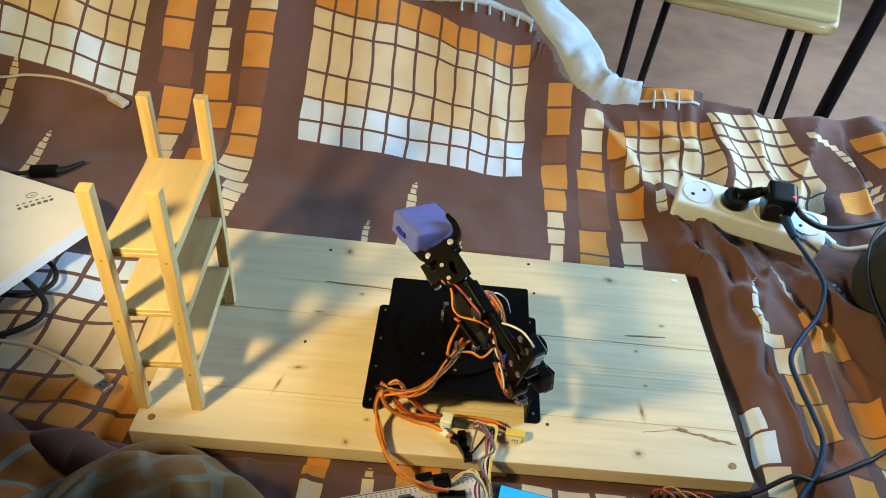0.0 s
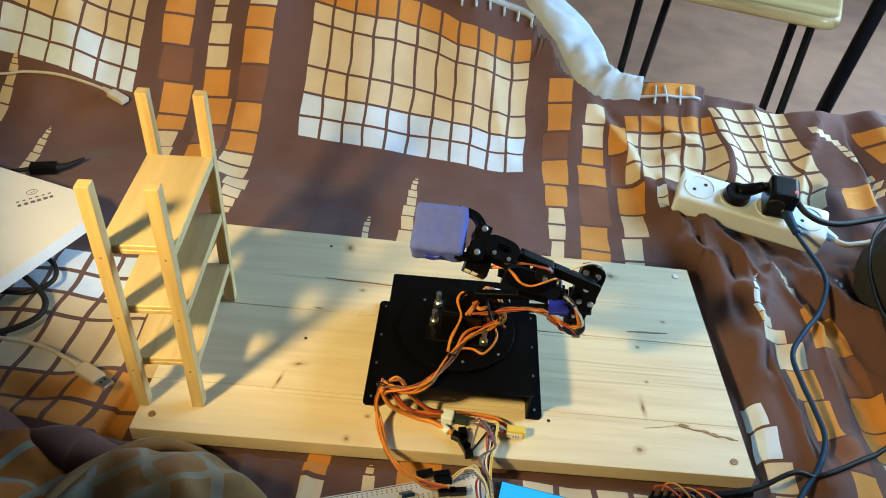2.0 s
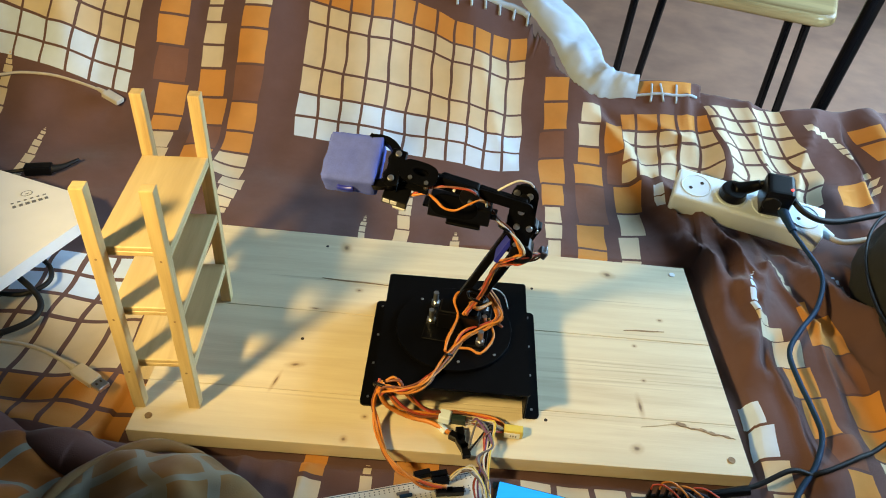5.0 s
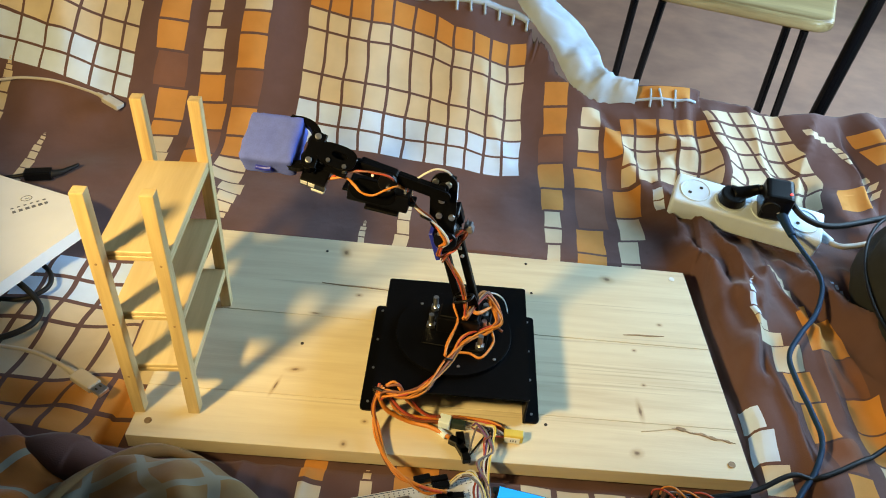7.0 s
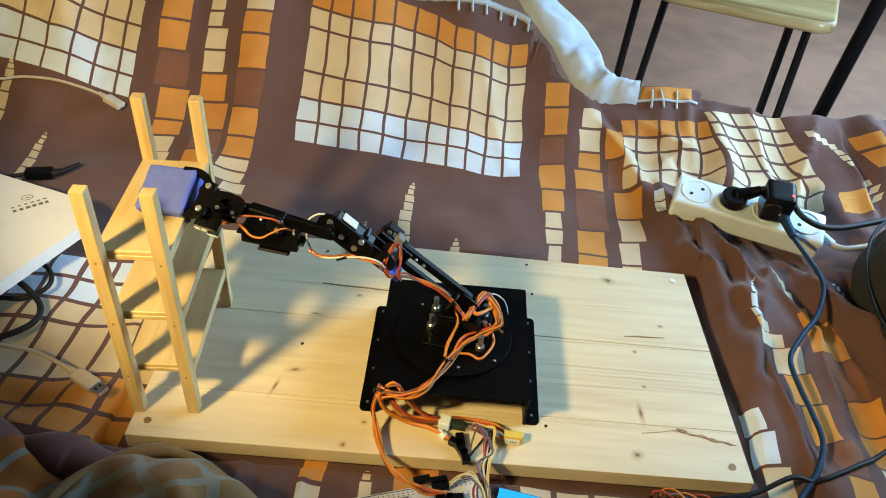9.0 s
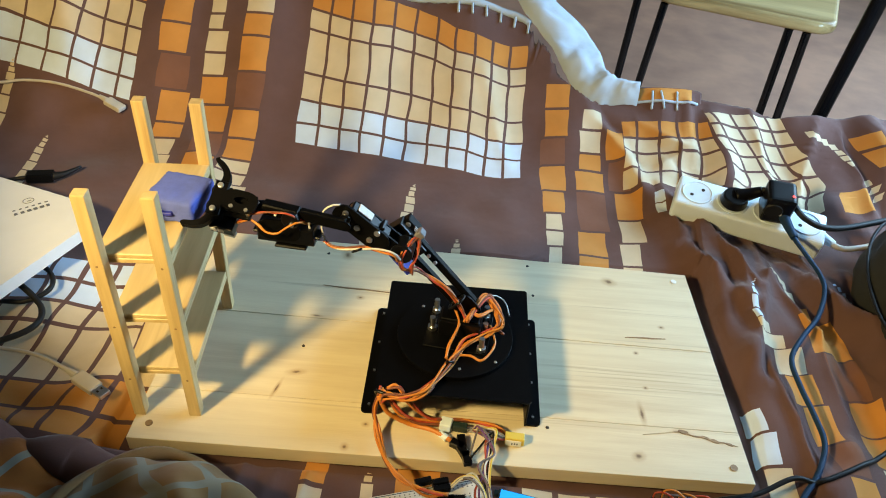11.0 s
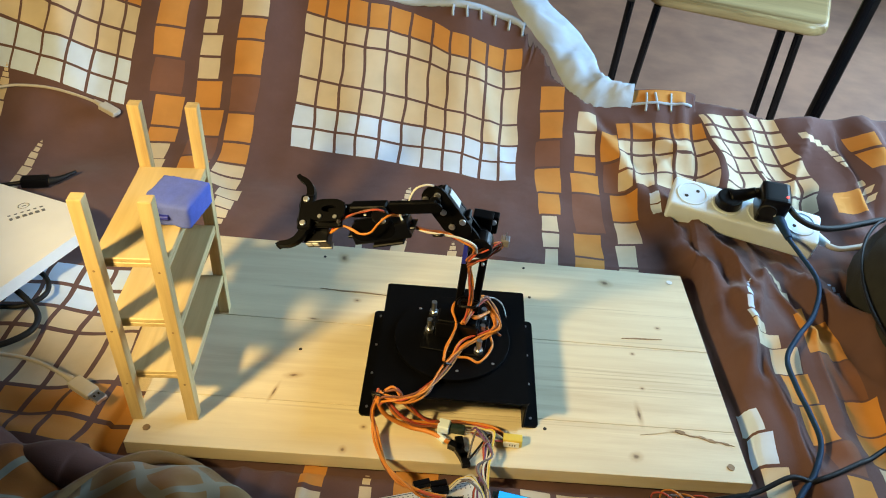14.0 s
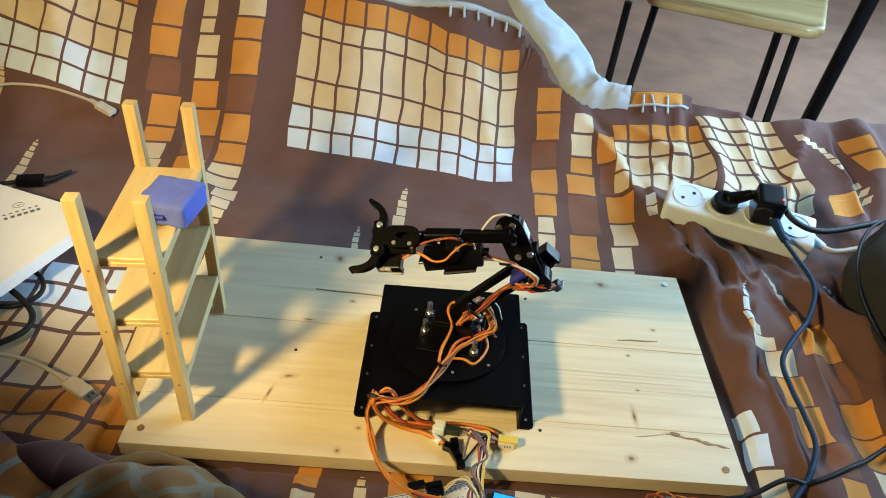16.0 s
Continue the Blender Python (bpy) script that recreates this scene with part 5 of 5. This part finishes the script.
usb_cable("usb_lead", "pale cream lead with a moulded plug on the duvet", [(-0.80, 0.452, 0.040), (-0.725, 0.450, 0.040), (-0.683, 0.455, 0.045), (-0.629, 0.452, 0.046), (-0.573, 0.440, 0.040), (-0.545, 0.432, 0.034)], (-0.498, 0.412, 0.022), CREAM_CABLE, False)
lead = thing("black_cables", "tangled black cables looping over the duvet", "cable", pose(0, 0, 0))
part("cable", tube([(-0.64, 0.02, -0.010), (-0.522, 0.026, -0.008), (-0.484, 0.028, -0.006), (-0.466, 0.050, -0.004), (-0.480, 0.078, -0.004), (-0.515, 0.094, 0.000), (-0.56, 0.10, 0.004)], 0.0030, 8, 8), BLACK_RUBBER, lead)
part("cable", tube([(-0.62, -0.055, -0.010), (-0.520, -0.045, -0.008), (-0.480, -0.034, -0.006), (-0.457, -0.010, -0.006), (-0.462, 0.018, -0.006), (-0.490, 0.040, 0.002), (-0.520, 0.054, 0.004), (-0.58, 0.06, 0.006)], 0.0036, 8, 8), BLACK_RUBBER, lead)
coil = thing("grey_cable", "coiled pale grey cable under the white box", "cable", pose(0, 0, 0))
for k in range(2):
    part("cable", tube([(-0.56, 0.07 - 0.01 * k, -0.008), (-0.515, 0.092 - 0.010 * k, -0.008), (-0.490, 0.122 - 0.008 * k, -0.006), (-0.476 + 0.006 * k, 0.152, -0.004), (-0.486, 0.185, -0.004), (-0.53, 0.205, -0.004)], 0.0034, 8, 8), CREAM_CABLE, coil)
bp = thing("black_plug", "black moulded cable plug lying on the duvet", "plug", pose(-0.580, 0.275, -0.006, 0, 0, 12))
part("plug_body", box(-0.022, 0.014, -0.008, 0.008, -0.006, 0.007, 0.002, 2), BLACK_PLASTIC, bp)
part("plug_tip", tube([(0.012, 0.0, 0.0), (0.026, 0.005, 0.0), (0.046, 0.020, 0.002)], lambda t: 0.0065 - 0.0045 * t, 8, 5), BLACK_RUBBER, bp)
part("plug_cord", tube([(-0.020, 0, 0), (-0.05, -0.006, 0), (-0.10, -0.004, -0.004), (-0.16, 0.01, -0.004)], 0.0030, 8, 6), BLACK_RUBBER, bp)

# ---------------- white box with faint print ----------------
carton = thing("white_box", "flat white cardboard box with small grey print", "box", pose(0, 0, 0))
out = [(-0.476, 0.177), (-0.447, 0.146), (-0.452, 0.120), (-0.530, -0.075), (-0.74, -0.01), (-0.66, 0.235)]
part("box_body", plate(out, 0.016, pose(0, 0, 0.022)), PAPER, carton)
q = pose(-0.531, 0.1555, 0.0303, 0, 0, 40)
rnd = random.Random(5)
for row, (hh, ww) in enumerate(((0.0022, 0.0026), (0.0048, 0.0038))):
    for k in range(6):
        x = -0.020 + k * 0.0075
        y = 0.003 - row * 0.0085
        part("print_mark", box(x, x + ww + rnd.uniform(0, 0.0012), y - hh / 2, y + hh / 2, -0.0002, 0.0002, 0, 1, q), INK, carton)
part("print_mark", tube([q @ Vector((0.002 + 0.0065 * math.cos(a), 0.0165 + 0.0055 * math.sin(a), 0)) for a in np.linspace(0, 2 * math.pi, 20)], 0.0004, 4, 1), INK, carton)
part("print_mark", box(0.0, 0.005, 0.0155, 0.0165, -0.0002, 0.0002, 0, 1, q), INK, carton)

# ---------------- electronics in front of the board ----------------
bread = thing("breadboard", "white solderless breadboard with jumper wires", "breadboard", pose(0.0395, -0.1590, -0.016, 0, 0, 17.0))
part("breadboard_body", box(-0.165, 0, -0.055, 0, 0, 0.0095, 0.0008, 1), BREADBOARD, bread)
for k in range(34):
    for y in (-0.0045, -0.0072, -0.0150, -0.0176, -0.0202):
        part("contact_hole", box(-0.160 + k * 0.0046, -0.1588 + k * 0.0046, y - 0.0006, y + 0.0006, 0.0094, 0.0097), GREY_WIRE, bread)
part("rail_line", box(-0.162, -0.003, -0.0022, -0.0016, 0.0094, 0.0097), BLUE_CABLE, bread)
part("jumper_block", box(-0.078, -0.066, -0.016, -0.013, 0.0095, 0.0125, 0.0006, 1), BLUE_CABLE, bread)
part("jumper_block", box(-0.080, -0.068, -0.0125, -0.0095, 0.0095, 0.0115, 0.0006, 1), GREY_WIRE, bread)

lcd = thing("lcd_display", "small display glowing bright blue", "display", pose(0.060, -0.1690, -0.014, 0, 0, -11.0))
part("circuit_board", box(-0.004, 0.078, -0.040, 0.002, 0, 0.0016), GREEN_PCB, lcd)
part("bezel", box(0.0, 0.072, -0.034, 0.0, 0.0018, 0.0085, 0.0006, 1), GREEN_PCB, lcd)
part("screen", box(0.002, 0.070, -0.031, -0.0015, 0.0086, 0.0092), LCD_GLOW, lcd, "glowing blue screen")

mcu = thing("circuit_board", "dark microcontroller board with black sockets and jumper wires", "circuit board", pose(0.188, -0.1690, -0.016, 0, 0, 4))
part("board", box(0, 0.070, -0.055, 0, 0, 0.0016), GREEN_PCB, mcu)
for x0, x1 in ((0.012, 0.036), (0.040, 0.060)):
    part("pin_socket", box(x0, x1, -0.0055, -0.0025, 0.0018, 0.0105, 0.0003, 1), BLACK_PLASTIC, mcu)
for k, (c, h) in enumerate(((RED_WIRE, 0.022), (ORANGE_WIRE, 0.026), (GREY_WIRE, 0.018), (ORANGE_WIRE, 0.020), (BLUE_CABLE, 0.014), (RED_WIRE, 0.018))):
    x = 0.014 + 0.008 * k
    part("jumper_pin", box(x - 0.0013, x + 0.0013, -0.0053, -0.0027, 0.0106, 0.0200), BLACK_PLASTIC, mcu)
    part("jumper_wire", tube([(x, -0.004, 0.019), (x + 0.002, -0.003, h + 0.004), (x + 0.014, -0.006, h + 0.004), (x + 0.030, -0.020, 0.016), (x + 0.034, -0.05, 0.006)], 0.0009, 6, 6), c, mcu)

# connectors lying on the board and the jumper wires that leave them
loom2 = thing("wire_connectors", "white, black and yellow connectors with thin jumper wires on the board", "connectors", pose(0, 0, 0))
part("white_connector", box(-0.006, 0.006, -0.006, 0.006, 0, 0.010, 0.001, 1, pose(0.006, -0.1085, 0.0006, 0, 0, -12)), WHITE_PLASTIC, loom2, "white plastic connector")
part("pin_header", box(0, 0.015, -0.0035, 0.0035, 0, 0.008, 0.0006, 1, pose(0.012, -0.1095, 0.0008, 0, 0, -6)), GREEN_PCB, loom2)
for k in range(3):
    part("pin", rod((0.027, -0.1085 - 0.0025 * k, 0.004), (0.034, -0.1095 - 0.0025 * k, 0.004), 0.0006, 6), STEEL, loom2)
for x, y, a in ((0.018, -0.131, -25), (0.024, -0.139, -60), (0.0275, -0.146, -75), (0.022, -0.127, -80)):
    part("black_connector", box(-0.007, 0.007, -0.0040, 0.0040, 0.0006, 0.0075, 0.0006, 1, pose(x, y, 0, 0, 0, a)), BLACK_PLASTIC, loom2)
part("yellow_connector", box(-0.0095, 0.0095, -0.0045, 0.0045, 0.0006, 0.0105, 0.0007, 1, pose(0.074, -0.1195, 0, 0, 0, -3)), YELLOW, loom2, "yellow plastic connector")
part("white_tag", box(-0.0090, 0.0065, -0.0054, -0.0044, 0.0006, 0.0082, 0.0002, 1, pose(0.074, -0.1195, 0, 0, 0, -3)), LABEL, loom2, "white tag with small grey marks")
for k in range(3):
    part("tag_mark", box(-0.003 + 0.0025 * k, -0.0018 + 0.0025 * k, -0.0057, -0.0053, 0.0032, 0.0056, 0, 1, pose(0.074, -0.1195, 0, 0, 0, -3)), INK, loom2)
part("white_sleeve", rod((0.000, -0.119, 0.005), (0.008, -0.126, 0.005), 0.0036, 10), WHITE_PLASTIC, loom2)
part("wire", tube([(-0.061, -0.112, 0.044), (-0.052, -0.113, 0.022), (-0.030, -0.112, 0.006), (-0.008, -0.117, 0.006), (0.012, -0.128, 0.006)], 0.0024, 8, 6), ORANGE_WIRE, loom2)
rnd = random.Random(21)
for c in (GREY_WIRE, PURPLE_WIRE, BLACK_RUBBER, BROWN_WIRE, GREY_WIRE, WHITE_WIRE, YELLOW, RED_WIRE, WHITE_WIRE, PURPLE_WIRE):
    a, b = rnd.uniform(-1, 1), rnd.uniform(-1, 1)
    st = rnd.choice(((0.034, -0.1095, 0.004), (0.029, -0.150, 0.005), (0.067, -0.121, 0.005), (0.033, -0.112, 0.004)))
    part("jumper_wire", tube([st, (0.046 + 0.008 * a, -0.122 + 0.006 * b, 0.010 + 0.008 * abs(a)), (0.050 + 0.006 * b, -0.142 + 0.004 * a, 0.012 + 0.006 * abs(b)), (0.044 + 0.006 * a, -0.160, 0.010 + 0.006 * b),
                              (0.046 + 0.010 * b, -0.185, 0.002), (0.050 + 0.012 * a, -0.24, -0.004)], 0.0010, 6, 6), c, loom2)
for c in (WHITE_WIRE, YELLOW, WHITE_WIRE, GREY_WIRE):
    a, b = rnd.uniform(-1, 1), rnd.uniform(-1, 1)
    part("jumper_wire", tube([(0.014, -0.172 + 0.006 * a, -0.002), (0.024, -0.168 + 0.003 * a, 0.006), (0.036, -0.170 + 0.005 * b, 0.008), (0.048 + 0.004 * a, -0.190, 0.004), (0.050 + 0.01 * b, -0.24, 0)], 0.0011, 6, 6), c, loom2)
for x, y, a in ((0.004, -0.170, 16), (0.006, -0.177, 14), (0.010, -0.188, 12), (0.020, -0.187, 10), (-0.012, -0.171, 20)):
    part("black_connector", box(-0.008, 0.008, -0.0030, 0.0030, -0.008, -0.0015, 0.0005, 1, pose(x, y, 0.002, 0, 0, a)), BLACK_PLASTIC, loom2)

# ---------------- dark cloth bag beside the strip ----------------
bm = bmesh.new()
bmesh.ops.create_icosphere(bm, subdivisions=4, radius=1)
for v in bm.verts:
    n_ = 1 + 0.10 * noise.noise(v.co * 2.2) + 0.03 * noise.noise(v.co * 6)
    v.co = Vector((v.co.x * 0.125 * n_, v.co.y * 0.190 * n_, max(-0.55, v.co.z) * 0.095 * n_))
bag = thing("cloth_bag", "dark grey bundled cloth bag on the duvet", "bag", pose(0.622, 0.095, 0.024, 0, 0, -14))
smooth(part("bag_body", bm, BAG, bag))
part("bag_seam", tube([(-0.126 * math.cos(a), 0.192 * math.sin(a), 0.020 + 0.004 * math.sin(3 * a)) for a in np.linspace(-1.2, 1.2, 10)], 0.0022, 6, 4), BLACK_RUBBER, bag)

# ---------------- chair beyond the bed ----------------
chair = thing("chair", "chair with a worn pale wooden seat and black steel tube legs", "chair", pose(0.700, 1.283, 0, 0, 0, -21.2))
bm = plate([(x - 0.0275, y + 0.19) for x, y in round_rect(0.445, 0.38, 0.050, 8)], 0.030, pose(0, 0, -0.070))
bmesh.ops.bevel(bm, geom=[e for e in bm.edges if abs(e.verts[0].co.z - e.verts[1].co.z) < 1e-5], offset=0.012, segments=4, profile=0.5, affect="EDGES")
part("seat", bm, SEAT_WOOD, chair, "pale varnished plywood seat")
for x, foot, y in ((-0.287, -0.306, 0.012), (-0.217, -0.252, 0.012), (0.092, 0.092, 0.012), (0.134, 0.139, 0.012)):
    lg = part("leg", rod((foot, y, FZ + 0.001), (x, y, -0.0855), 0.0105, 16), TUBE, chair)
    part("foot_cap", rod((foot, y, FZ + 0.0005), (foot, y, FZ + 0.018), 0.0125, 14), BLACK_RUBBER, lg)
frame_leg = thing("tube_stand", "slanting black steel tube leg standing on the floor", "stand", pose(0, 0, 0))
part("leg", rod((0.781, 1.0, FZ + 0.001), (0.863, 1.0, 0.33), 0.0165, 18), TUBE, frame_leg)
part("foot_cap", rod((0.781, 1.0, FZ + 0.0005), (0.783, 1.0, FZ + 0.022), 0.0185, 16), BLACK_RUBBER, frame_leg)

motions()
